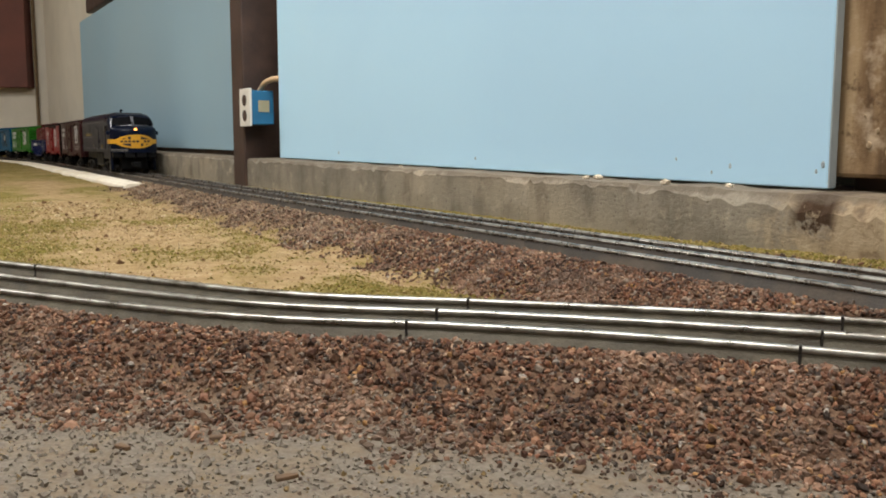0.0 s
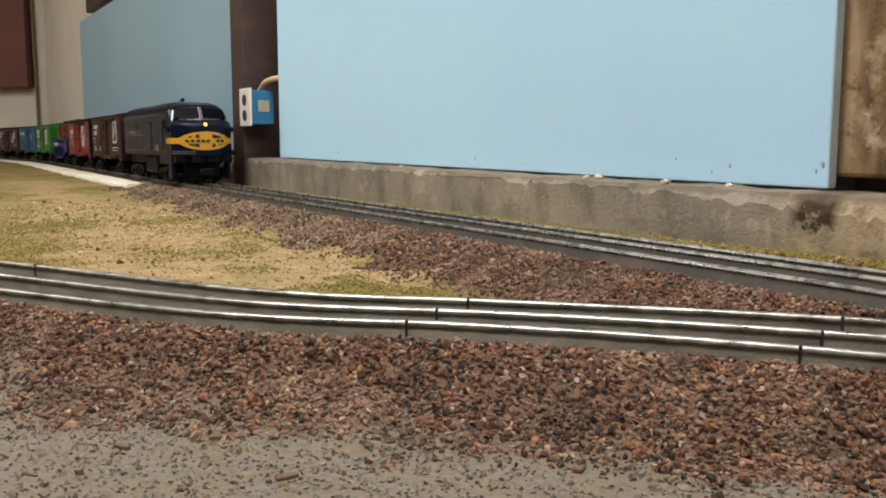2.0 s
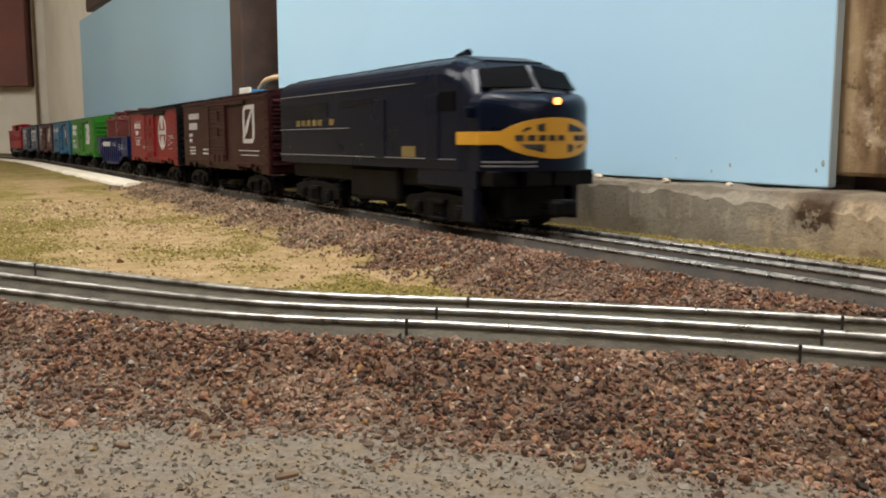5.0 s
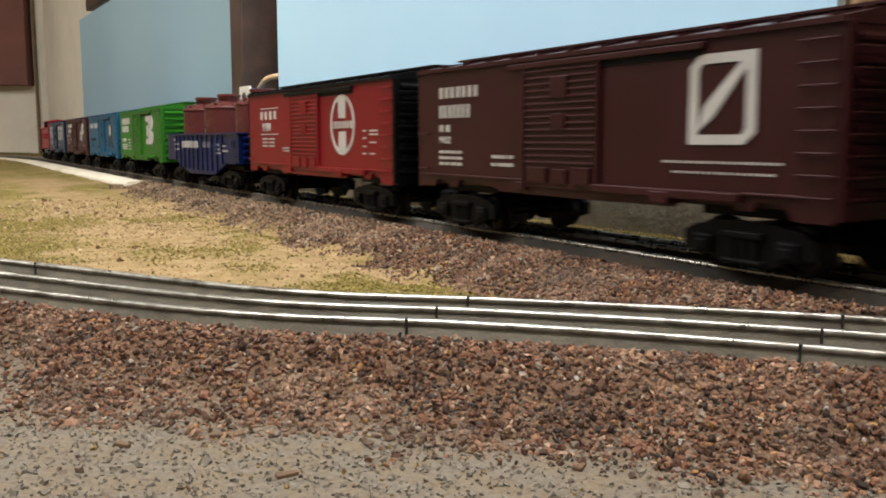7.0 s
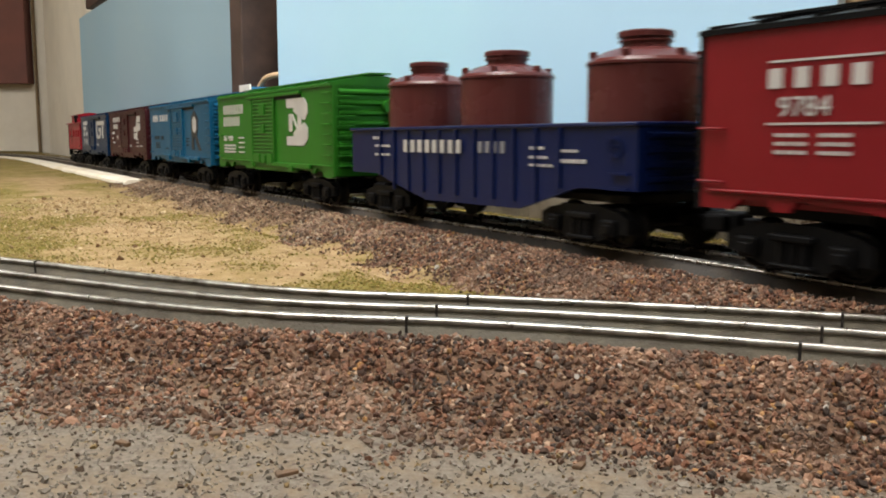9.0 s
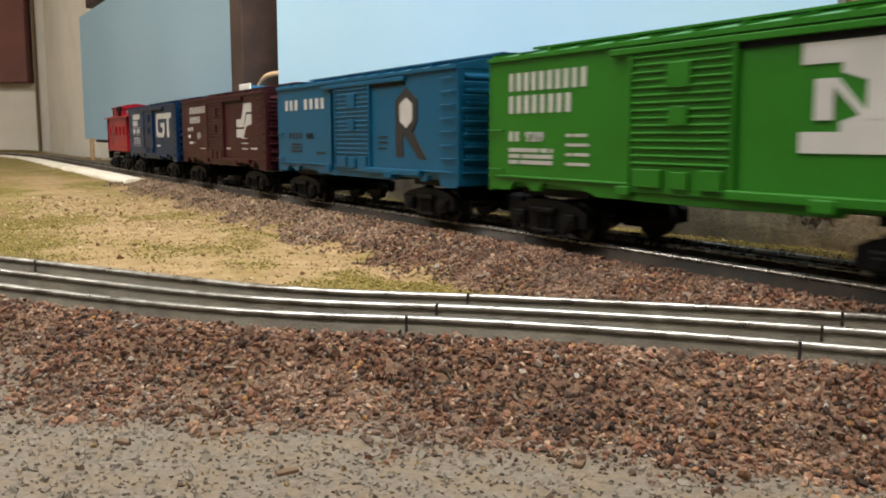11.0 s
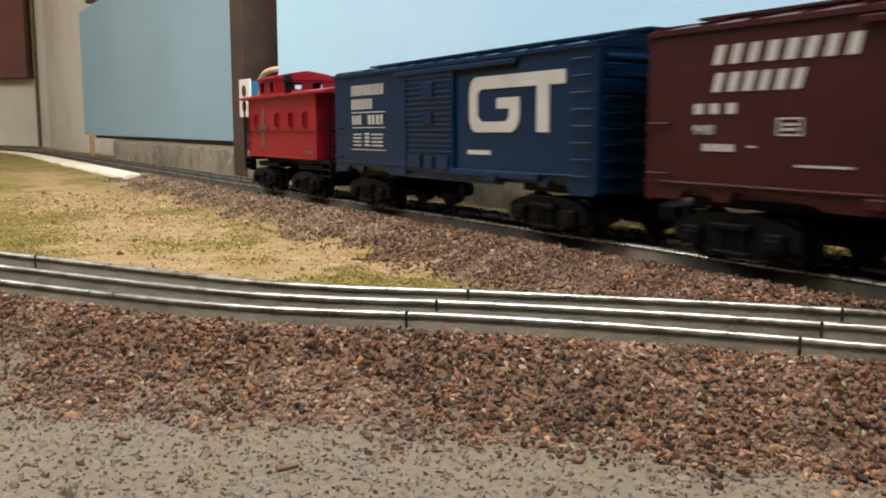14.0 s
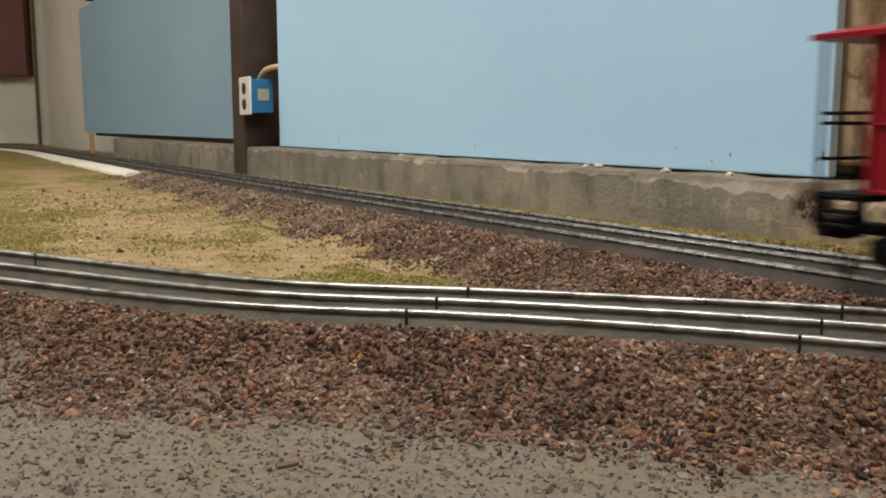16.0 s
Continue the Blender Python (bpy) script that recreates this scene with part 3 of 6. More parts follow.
# ---- walls round the layout ----
def slab(name, x0, x1, y0, y1, z0, z1, mat, label, category="wall", m=None, bevel=0.0, kind="structure"):
    return thing(name, box(B(), x0, x1, y0, y1, z0, z1, bevel), mat, label, category, kind=kind, m=m)


def rough_ledge():
    """Concrete kerb along the wall with a worn, crumbled upper edge."""
    bm = B()
    us = list(np.arange(-3.0, -0.16, 0.08)) + list(np.arange(-0.16, 0.9, 0.004)) + list(np.arange(0.9, 1.56, 0.03))
    rows = []
    for u in us:
        n = noise.fractal(Vector((u * 25, 2.0, 0)), 1.0, 2.0, 4)
        m_ = noise.fractal(Vector((u * 90, 5.0, 0)), 1.0, 2.0, 3)
        worn = max(0.0, 1 - abs(u + 0.06) / 0.14)
        top = 0.0595 + 0.0012 * n + 0.0007 * m_
        chip = 0.0015 + 0.0040 * abs(n) + 0.0020 * abs(m_) + 0.006 * worn * abs(m_) + 0.004 * worn
        prof = [(0.0, 0.0), (0.0008 * m_, 0.022), (0.0012 * n, 0.04), (0.0008 * m_ + chip * 0.15, top - chip * 1.4), (chip, top - 0.0006), (0.02, top), (0.09, top), (0.09, 0.0)]
        rows.append([bm.verts.new((u, v, z)) for v, z in prof])
    for a, b in zip(rows, rows[1:]):
        for i in range(len(a)):
            bm.faces.new((a[i], a[(i + 1) % len(a)], b[(i + 1) % len(a)], b[i]))
    bm.faces.new(rows[0])
    bm.faces.new(rows[-1])
    return thing("wall_kerb", bm, M_CONC, "low stained concrete kerb with a crumbled upper edge", "wall", kind="structure", m=WALL)


rough_ledge()
slab("wall_east", -3.0, 3.3, 0.110, 0.22, -0.95, 1.75, M_PLASTER, "cream dirty plaster wall behind the painted boards", m=WALL)

SCUFFS = [(0.093, 0.0725, 0.0007), (0.0546, 0.0696, 0.0010), (-0.001, 0.0718, 0.0012), (0.0025, 0.0685, 0.0008), (0.067, 0.066, 0.0007), (0.30, 0.0685, 0.0009), (0.55, 0.069, 0.0012)]
# painted backdrop boards standing on the kerb
slab("backdrop_board", -0.004, 0.714, 0.022, 0.0275, 0.0605, 0.95, M_BLUE, "sky blue painted backdrop board standing on the kerb", "backdrop board", m=WALL, bevel=0.0008, kind="")
board = bpy.data.objects["backdrop_board"]
# Separate grey strip: the shade on the board's end is in its colour.
part("board_edge", box(B(), -0.0046, -0.0036, 0.0222, 0.0272, 0.061, 0.949, 0.0004), M_EDGE, board, "grey cut edge of the board, its shade put into the colour")
for u, z, r in SCUFFS:
    part("scuff", lathe(B(), [(r, -0.0003), (r * 0.6, 0.0003)], 7, Matrix.Translation((u, 0.0219, z)) @ Matrix.Rotation(math.pi / 2, 4, "X") @ Matrix.Diagonal((1, 1.7, 1, 1))), M_EDGE, board)
slab("backdrop_board", 0.85, 2.06, 0.030, 0.042, 0.066, 0.352, M_BLUE_UNDERLIT, "dull sky blue painted backdrop board beyond the post, its weaker light in the colour", "backdrop board", m=WALL, bevel=0.0008, kind="")
slab("wood_post", 0.764, 0.806, -0.003, 0.060, 0.026, 1.7, M_BROWNWOOD, "dark stained square wooden post against the kerb", "post", m=WALL, bevel=0.002, kind="")

# closing room
slab("wall_north", -4.2, 1.0, 3.56, 3.70, -0.95, 1.75, M_PLASTER, "cream dirty plaster wall at the end of the room")
slab("wall_west", -4.34, -4.2, -4.2, 3.70, -0.95, 1.75, M_PLASTER, "cream plaster side wall of the room")
slab("wall_south", -4.2, 3.4, -4.34, -4.2, -0.95, 1.75, M_PLASTER, "cream plaster back wall of the room")
slab("floor", -4.2, 3.4, -4.2, 3.56, -1.05, -0.95, M_FLOOR, "grey cement floor of the room", "floor")
slab("ceiling", -4.2, 3.4, -4.2, 3.56, 1.75, 1.85, M_CEIL, "white painted ceiling of the room", "ceiling")

M_RUST = surface("rust_streak", (0.26, 0.18, 0.10), 0.8)
M_TAN = surface("tan_wood", (0.42, 0.27, 0.13), 0.7)

# masonry pier beside the near board
slab("masonry_pier", -0.42, -0.0010, 0.0282, 0.105, 0.066, 1.7, M_PIER, "crumbling brown masonry pier with flaked plaster", "pier", m=WALL, bevel=0.002, kind="")
M_FLAKE = surface("tan_plaster_flake", (0.40, 0.30, 0.19), 0.92, 0, 0.3, 120, 500, 0.6, 0.001, spec=0.15)
pier = bpy.data.objects["masonry_pier"]
for k, (u, z, r) in enumerate(((-0.020, 0.081, 0.0026), (-0.0235, 0.0875, 0.0019), (-0.030, 0.078, 0.0042), (-0.036, 0.094, 0.0035), (-0.028, 0.103, 0.0016), (-0.040, 0.125, 0.0090), (-0.017, 0.094, 0.0012))):
    r *= 0.5
    bm = lathe(B(), [(r, 0.0), (r * 0.9, 0.0007), (r * 0.3, 0.0009)], 11)
    for q in bm.verts:
        w = 1 + 0.45 * noise.noise(Vector((q.co.x * 500 + k * 9, q.co.y * 500, k)))
        q.co.x, q.co.y = q.co.x * w, q.co.y * w * 1.25
    part("plaster_flake", bm, M_FLAKE, pier, at=Matrix.Translation((u, 0.0282, z)) @ Matrix.Rotation(math.pi / 2, 4, "X"))
# Dark block put in as the shadow under the pier; no timber there.
slab("wall_shadow_gap", -0.42, -0.0052, 0.040, 0.105, 0.058, 0.066, M_BROWNWOOD, "dark strip standing for the shadow gap under the masonry pier", "timber", m=WALL, kind="structure")
slab("maroon_board", -2.6, -1.570, 3.50, 3.56, 0.268, 1.1, M_MAROON, "dark maroon board hung on the plaster wall", "board", bevel=0.003, kind="")


# Thin raised strip stands for a rust streak on the plaster; no pipe there.
slab("conduit", -1.562, -1.554, 3.54, 3.56, 0.0, 0.62, M_RUST, "rusty brown stain streak down the plaster wall", "conduit", bevel=0.003, kind="")
slab("wood_stake", 1.842, 1.856, 0.006, 0.014, 0.018, 0.070, M_TAN, "tan wooden stake beside the back track", "stake", m=WALL, bevel=0.001, kind="")
# Dark strip added where only shade lies below the far board.
slab("board_foot_shade", 0.85, 1.95, 0.036, 0.060, 0.0600, 0.0655, M_BROWNWOOD, "dark strip in place of the shade under the far backdrop board", "timber", m=WALL, bevel=0.001, kind="")
slab("wall_beam", 1.45, 2.05, 0.044, 0.108, 0.372, 0.52, M_BROWNWOOD, "dark brown wooden beam above the far board", "beam", m=WALL, bevel=0.003, kind="")


# socket box on the post
def socket_box():
    e = empty("socket_box", "blue electrical box with a white twin socket plate on the post", "socket", m=WALL @ Matrix.Translation((0.743, 0.0, 0.096)) @ Matrix.Scale(0.92, 4))
    part("box_shell", box(B(), -0.0165, 0.0185, -0.0055, 0.0230, 0.002, 0.0435, 0.0012), surface("blue_box", (0.018, 0.15, 0.30), 0.45), e)
    plate_ = part("cover_plate", box(B(), -0.0185, 0.0215, -0.0085, -0.0056, 0.0, 0.0462, 0.0008), surface("ivory_plate", (0.78, 0.75, 0.68), 0.4), e, "white socket cover plate")
    for z in (0.0130, 0.0320):
        part("outlet", lathe(B(), [(0.0072, -0.0006), (0.0066, 0.0006)], 18, Matrix.Translation((0.0015, -0.0088, z)) @ Matrix.Rotation(math.pi / 2, 4, "X")), M_BROWNWOOD, plate_)
    part("sticker", box(B(), -0.0169, -0.0164, 0.003, 0.017, 0.0175, 0.0315), surface("buff_paper", (0.42, 0.38, 0.24), 0.7), e)
    return e


socket_box()


def cable():
    cu = bpy.data.curves.new("cable", "CURVE")
    cu.dimensions, cu.bevel_depth, cu.bevel_resolution = "3D", 0.0032, 3
    sp = cu.splines.new("BEZIER")
    pts = [(0.742, 0.010, 0.137), (0.724, 0.014, 0.147), (0.705, 0.040, 0.150)]
    sp.bezier_points.add(2)
    for bp, q in zip(sp.bezier_points, pts):
        bp.co, bp.handle_left_type, bp.handle_right_type = q, "AUTO", "AUTO"
    ob = bpy.data.objects.new("cable", cu)
    me = bpy.data.meshes.new_from_object(ob)
    bpy.data.objects.remove(ob)
    me.materials.append(surface("tan_cable", (0.48, 0.32, 0.18), 0.6))
    o = new("cable", me)
    o.matrix_world = WALL
    return tagged(o, "tan sheathed cable running from the socket box", "cable")


cable()


# pale edge strip of the roadbed beside the back track
def roadbed_edge():
    bm = B()
    rows = []
    for i in range(90):
        s = 1.34 + i * 0.027
        n = noise.fractal(Vector((s * 9, 1.0, 4.0)), 1.0, 2.0, 3)
        zt = FAR_TOP - float(drop(s)) - 0.0050 + 0.0006 * n
        w0, w1 = 0.034, 0.060 + 0.004 * n + 0.008 * min(1, (s - 1.34) / 0.5)
        rows.append([bm.verts.new((*far_at(s, o)[:2], z)) for o, z in ((w0, zt - 0.014), (w0, zt - 0.001), (w0 + 0.002, zt), (w1 - 0.004, zt), (w1, zt - 0.003), (w1 + 0.001, zt - 0.006), (w1 - 0.002, zt - 0.016))])
    for a, b in zip(rows, rows[1:]):
        for i in range(len(a)):
            bm.faces.new((a[i], a[(i + 1) % len(a)], b[(i + 1) % len(a)], b[i]))
    bm.faces.new(rows[0])
    bm.faces.new(rows[-1])
    return thing("roadbed_edge", bm, M_WHITEBED, "bare white roadbed edge along the back track", "roadbed", kind="structure")


roadbed_edge()

# mortar lumps on the kerb, wood splinters and stakes
for u, v, r in ((0.158, 0.012, 0.0022), (0.148, 0.013, 0.0030), (0.0915, 0.013, 0.0026), (0.0455, 0.012, 0.0022), (0.40, 0.012, 0.0018)):
    bm = B()
    bmesh.ops.create_icosphere(bm, subdivisions=2, radius=r)
    for q in bm.verts:
        q.co *= 1 + 0.3 * noise.noise(q.co * 700 + Vector((u * 90, 0, 0)))
        q.co.z *= 0.7
    x, y = wall_xy(u, v)
    thing("mortar_lump", bm, M_CONC_PALE, "pale crumb of mortar lying on the kerb", "mortar", "mortar crumbs", m=Matrix.Translation((x, y, 0.0592 + r * 0.3)))
for x, y, ln, turn in ((-0.0525, 0.2145, 0.0085, 12), (-0.0335, 0.1885, 0.0050, 25), (-0.075, 0.2065, 0.004, -30), (0.030, 0.192, 0.004, 60)):
    bm = box(B(), -ln / 2, ln / 2, -0.0009, 0.0009, 0, 0.0011, 0.0003)
    for q in bm.verts:
        q.co.y *= 1 - 0.6 * (q.co.x / ln)
        q.co.z += 0.0004 * noise.noise(q.co * 900)
    gz = float(terrain(np.array([[x, y]]))[0][0])
    thing("wood_splinter", bm, surface("splinter_wood", (0.12, 0.07, 0.035), 0.85, 0, 0.4, 400), "brown wood splinter lying on the grey soil", "splinter", "splinters on the soil", m=Matrix.Translation((x, y, gz - 0.0002)) @ Matrix.Rotation(radians(turn), 4, "Z"))


# ceiling lights above the layout: unseen fittings added at the lamps
def ceiling_light(x, y):
    e = empty("ceiling_light", "long white fluorescent ceiling light with two lit tubes, unseen and added", "ceiling light", "ceiling lights", m=Matrix.Translation((x, y, 1.75)))
    bm = prism(B(), [(-0.11, -0.03), (-0.06, 0.0), (0.06, 0.0), (0.11, -0.03), (0.105, -0.034), (0.0, -0.006), (-0.105, -0.034)], "x", -0.62, 0.62)
    part("housing", bm, M_CEIL, e)
    for yy in (-0.045, 0.045):
        part("tube", cyl(B(), (-0.59, yy, -0.045), (0.59, yy, -0.045), 0.014, seg=14), M_TUBE, e)
    part("hanger", box(B(), -0.6, -0.59, -0.06, 0.06, -0.06, -0.01), M_CEIL, e)
    part("hanger", box(B(), 0.59, 0.6, -0.06, 0.06, -0.06, -0.01), M_CEIL, e)
    return e


M_TUBE, _t, _b = nodes_of("lit_tube")
_b.inputs["Emission Color"].default_value = (1.0, 0.965, 0.90, 1)
_b.inputs["Emission Strength"].default_value = 4.0
for (lx, ly, lz), power in LAMPS:
    ceiling_light(lx, ly)


# single ballast chips nearest the front edge
def chips():
    rng = np.random.default_rng(77)
    meshes = []
    for k in range(8):
        bm = B()
        bmesh.ops.create_icosphere(bm, subdivisions=1, radius=0.5)
        for q in bm.verts:
            q.co *= 1 + 0.32 * noise.noise(q.co * 2.3 + Vector((k * 7.1, 0, 0)))
            q.co.z *= 0.75
        meshes.append(finish("ballast_chip", bm, M_STONE_ONE))
    P = scatter(1500, -0.12, 0.14, 0.195, 0.255, 31)
    h, c, d1, d2, s2 = terrain(P)
    ok = np.where((c[:, 0] > 0.5) & (d1 > 0.026) & (d1 < 0.066))[0][:300]
    for n, i in enumerate(ok):
        o = new("ballast_chip", meshes[n % 8])
        o.parent = ground
        sz = rng.uniform(0.0013, 0.0022)
        o.matrix_local = Matrix.Translation((P[i, 0], P[i, 1], h[i] + sz * 0.35)) @ Euler(rng.uniform(0, 6, 3)).to_matrix().to_4x4() @ Matrix.Scale(sz, 4)


chips()


# ---- rolling stock: x forward, -y to the front of the layout, z from the rail tops ----
HALF, SIDE, EAVE, SILL = 0.117, 0.0305, 0.0800, 0.0200
M_BLACK = surface("black_plastic", (0.0042, 0.0042, 0.0046), 0.5, 0, 0.3, 60, 900, 0.2, 0.0003, spec=0.10)
M_WHEEL = surface("blackened_wheel", (0.0150, 0.0140, 0.0135), 0.35, 0.6, 0.3, 60, spec=0.18)
M_WHITE = surface("white_ink", (0.46, 0.45, 0.43), 0.6, 0, 0.08, 80)
M_INK = surface("black_ink", (0.012, 0.012, 0.014), 0.5)
M_SEABROWN = surface("tuscan_plastic", (0.0370, 0.0048, 0.0074), 0.42, 0, 0.12, 30, 700, 0.1, 0.0003, spec=0.26)
M_WPBROWN = surface("oxide_plastic", (0.0300, 0.0050, 0.0060), 0.42, 0, 0.12, 30, 700, 0.1, 0.0003, spec=0.26)
M_RED = surface("red_plastic", (0.1750, 0.0066, 0.0105), 0.38, 0, 0.08, 30, 700, 0.1, 0.0003, spec=0.26)
M_GREEN = surface("green_plastic", (0.0200, 0.1400, 0.0100), 0.38, 0, 0.08, 30, 700, 0.1, 0.0003, spec=0.22)
M_ROCK = surface("sky_plastic", (0.0045, 0.0800, 0.1620), 0.38, 0, 0.08, 30, 700, 0.1, 0.0003, spec=0.22)
M_NAVY = surface("navy_plastic", (0.0012, 0.0180, 0.0560), 0.33, 0, 0.1, 30, 700, 0.1, 0.0003, spec=0.22)
M_ROYAL = surface("royal_blue_plastic", (0.0022, 0.0085, 0.0540), 0.34, 0, 0.1, 30, 700, 0.1, 0.0003, spec=0.22)
M_CABOOSE = surface("scarlet_plastic", (0.2700, 0.0090, 0.0180), 0.36, 0, 0.08, 30, 700, 0.1, 0.0003, spec=0.22)
M_VAT = surface("maroon_plastic", (0.0920, 0.0240, 0.0220), 0.28, 0, 0.1, 30, 700, 0.06, 0.0003, spec=0.22)
M_LOCO = surface("midnight_blue_paint", (0.0022, 0.0048, 0.0150), 0.30, 0, 0.12, 30, 700, 0.06, 0.0003, spec=0.16)
M_LOCOROOF = surface("silver_blue_paint", (0.008, 0.011, 0.020), 0.35, 0.1, 0.12, 30, spec=0.22)
M_YELLOW = surface("golden_yellow_paint", (0.5760, 0.2880, 0.0176), 0.45, 0, 0.06, 40)
M_GOLD = surface("dull_gold_ink", (0.17, 0.12, 0.035), 0.5, 0, 0.1, 60)
M_SILVERPAINT = surface("silver_paint", (0.2625, 0.2677, 0.2940), 0.35, 0.3, 0.08, 60)
M_DARKGLASS = surface("dark_window", (0.003, 0.003, 0.004), 0.45, spec=0.04)
M_FADED = surface("faded_grey_ink", (0.125, 0.055, 0.045), 0.6, 0, 0.3, 90)


def glow(name, colour, power):
    m, t, b = nodes_of(name)
    b.inputs["Base Color"].default_value = (*colour, 1)
    b.inputs["Emission Color"].default_value = (*colour, 1)
    b.inputs["Emission Strength"].default_value = power
    return m


M_BEAM = glow("headlight_lens", (1.0, 0.36, 0.09), 3.5)


def X(u):
    """Station along a 234 mm body from its tail."""
    return (u - 0.5) * 2 * HALF


INKY = -SIDE - 0.0004


def bar(bm, u0, u1, z0, z1, y=INKY):
    return box(bm, X(u0), X(u1), y, y + 0.0005, z0, z1)


def blocks(bm, u0, u1, z0, z1, seed, count=None, gap=0.30, y=INKY, slant=0.0):
    """A line of writing as plain bars, one to a letter."""
    rng = random.Random(seed)
    n = count or max(2, int((u1 - u0) * 2 * HALF / (z1 - z0) / 0.85))
    step = (u1 - u0) / n
    tall = z1 - z0 > 0.0034
    first = len(bm.verts)
    for i in range(n):
        if rng.random() < 0.06 and not count:
            continue
        wide = (0.50 if tall else 1 - gap) * rng.uniform(0.9, 1.08)
        bar(bm, u0 + i * step, u0 + (i + wide) * step, z0, z1, y)
    if slant:
        bm.verts.ensure_lookup_table()
        for v in bm.verts[first:]:
            v.co.x += slant * (v.co.z - z0)
    return bm


def poly(bm, pts, y=INKY):
    return prism(bm, [(X(u), z) for u, z in pts], "y", y, y + 0.0005)


def ring_pts(cu, cz, ru, rz, n=36):
    return [(cu + ru * math.cos(2 * math.pi * i / n), cz + rz * math.sin(2 * math.pi * i / n)) for i in range(n)]


def ring(bm, cu, cz, ru, rz, thick, y=INKY):
    loops = []
    for k, yy in ((1, y), (1 - thick, y), (1 - thick, y + 0.0005), (1, y + 0.0005)):
        loops.append([bm.verts.new((X(u), yy, z)) for u, z in ring_pts(cu, cz, ru * k, rz * k)])
    for a, b in zip(loops, loops[1:] + loops[:1]):
        for i in range(36):
            bm.faces.new((a[i], a[(i + 1) % 36], b[(i + 1) % 36], b[i]))
    return bm


def ink(body, name, bm, mat=None):
    return part(name, bm, mat or M_WHITE, body)


def number(body, text, u, z, height, mat):
    """Readable figures with the built-in font, as a thin mesh."""
    cu = bpy.data.curves.new("figures", "FONT")
    cu.body, cu.size, cu.extrude, cu.align_x = text, height * 1.38, 0.0002, "LEFT"
    ob = bpy.data.objects.new("figures", cu)
    me = bpy.data.meshes.new_from_object(ob)
    bpy.data.objects.remove(ob)
    me.materials.append(mat)
    o = new("figures", me)
    o.parent = body
    o.matrix_local = pose(X(u), INKY, z, 90, 0, 0)
    return o


WHEELS = []


def wheel_mesh(r):
    bm = B()
    for sgn in (-1, 1):
        m = Matrix.Translation((0, sgn * 0.0195, 0)) @ Matrix.Rotation(math.pi / 2 * -sgn, 4, "X")
        lathe(bm, [(0.0022, -0.0034), (r * 1.13, -0.0034), (r * 1.13, -0.0024), (r, -0.0016), (r * 0.97, 0.0022), (r * 0.84, 0.0024), (r * 0.78, 0.0012), (r * 0.34, 0.0012), (r * 0.28, 0.0028), (0.0012, 0.0028)], 20, m)
    cyl(bm, (0, -0.022, 0), (0, 0.022, 0), 0.0013, seg=8)
    for i in range(4):
        a = i * math.pi / 2
        for sgn in (-1, 1):
            cyl(bm, (r * 0.56 * math.cos(a), sgn * 0.0208, r * 0.56 * math.sin(a)), (r * 0.56 * math.cos(a), sgn * 0.0212, r * 0.56 * math.sin(a)), 0.0011, seg=6)
    me = finish("wheelset", bm, M_WHEEL)
    return me


WHEEL = wheel_mesh(0.0085)


def truck(parent, x, mat=None, half=0.0255, base=0.0165, r=0.0085, name="truck"):
    """Four-wheel truck with cast side frames, springs and bearing boxes."""
    mat = mat or M_BLACK
    bm = B()
    for sgn in (-1, 1):
        y0, y1 = sorted((sgn * 0.0232, sgn * 0.0265))
        prism(bm, [(-half, 0.0065), (-half, 0.0125), (-half + 0.005, 0.0150), (-0.008, 0.0172), (0.008, 0.0172), (half - 0.005, 0.0150), (half, 0.0125), (half, 0.0065),
                   (half - 0.008, 0.0058), (0.009, 0.0022), (-0.009, 0.0022), (-half + 0.008, 0.0058)], "y", y0, y1)
        for wx in (-base, base):
            o0, o1 = sorted((sgn * 0.0262, sgn * 0.0285))
            box(bm, wx - 0.0036, wx + 0.0036, o0, o1, 0.0050, 0.0120, 0.0008)
            box(bm, wx - 0.0020, wx + 0.0020, *sorted((sgn * 0.028, sgn * 0.0292)), 0.0062, 0.0100, 0.0005)
        for sx in (-0.0038, 0, 0.0038):
            cyl(bm, (sx, sgn * 0.0268, 0.0042), (sx, sgn * 0.0268, 0.0115), 0.0016, seg=8)
        box(bm, -0.0075, 0.0075, *sorted((sgn * 0.0255, sgn * 0.029)), 0.0115, 0.0140, 0.0006)
        box(bm, -0.0075, 0.0075, *sorted((sgn * 0.0255, sgn * 0.0285)), 0.0028, 0.0044, 0.0006)
    box(bm, -0.006, 0.006, -0.024, 0.024, 0.0095, 0.0165, 0.001)
    cyl(bm, (0, 0, 0.016), (0, 0, 0.0215), 0.006, seg=12)
    box(bm, -0.022, 0.022, -0.0225, 0.0225, 0.0184, 0.0222, 0.0006)
    tr = part(name, bm, mat, parent, at=Matrix.Translation((x, 0, 0)))
    for wx in (-base, base):
        w = new("wheelset", WHEEL)
        w.parent = tr
        w.matrix_local = Matrix.Translation((wx, 0, 0.0085))
        WHEELS.append((w, wx))
    return tr


def coupler(parent, x, sgn):
    bm = B()
    box(bm, min(x, x + sgn * 0.014), max(x, x + sgn * 0.014), -0.0028, 0.0028, 0.0105, 0.0145, 0.0006)
    box(bm, *sorted((x + sgn * 0.011, x + sgn * 0.0185)), -0.0055, 0.0045, 0.0085, 0.0165, 0.0012)
    box(bm, *sorted((x + sgn * 0.014, x + sgn * 0.0200)), -0.0085, -0.0040, 0.0092, 0.0158, 0.001)
    return part("coupler", bm, M_BLACK, parent)


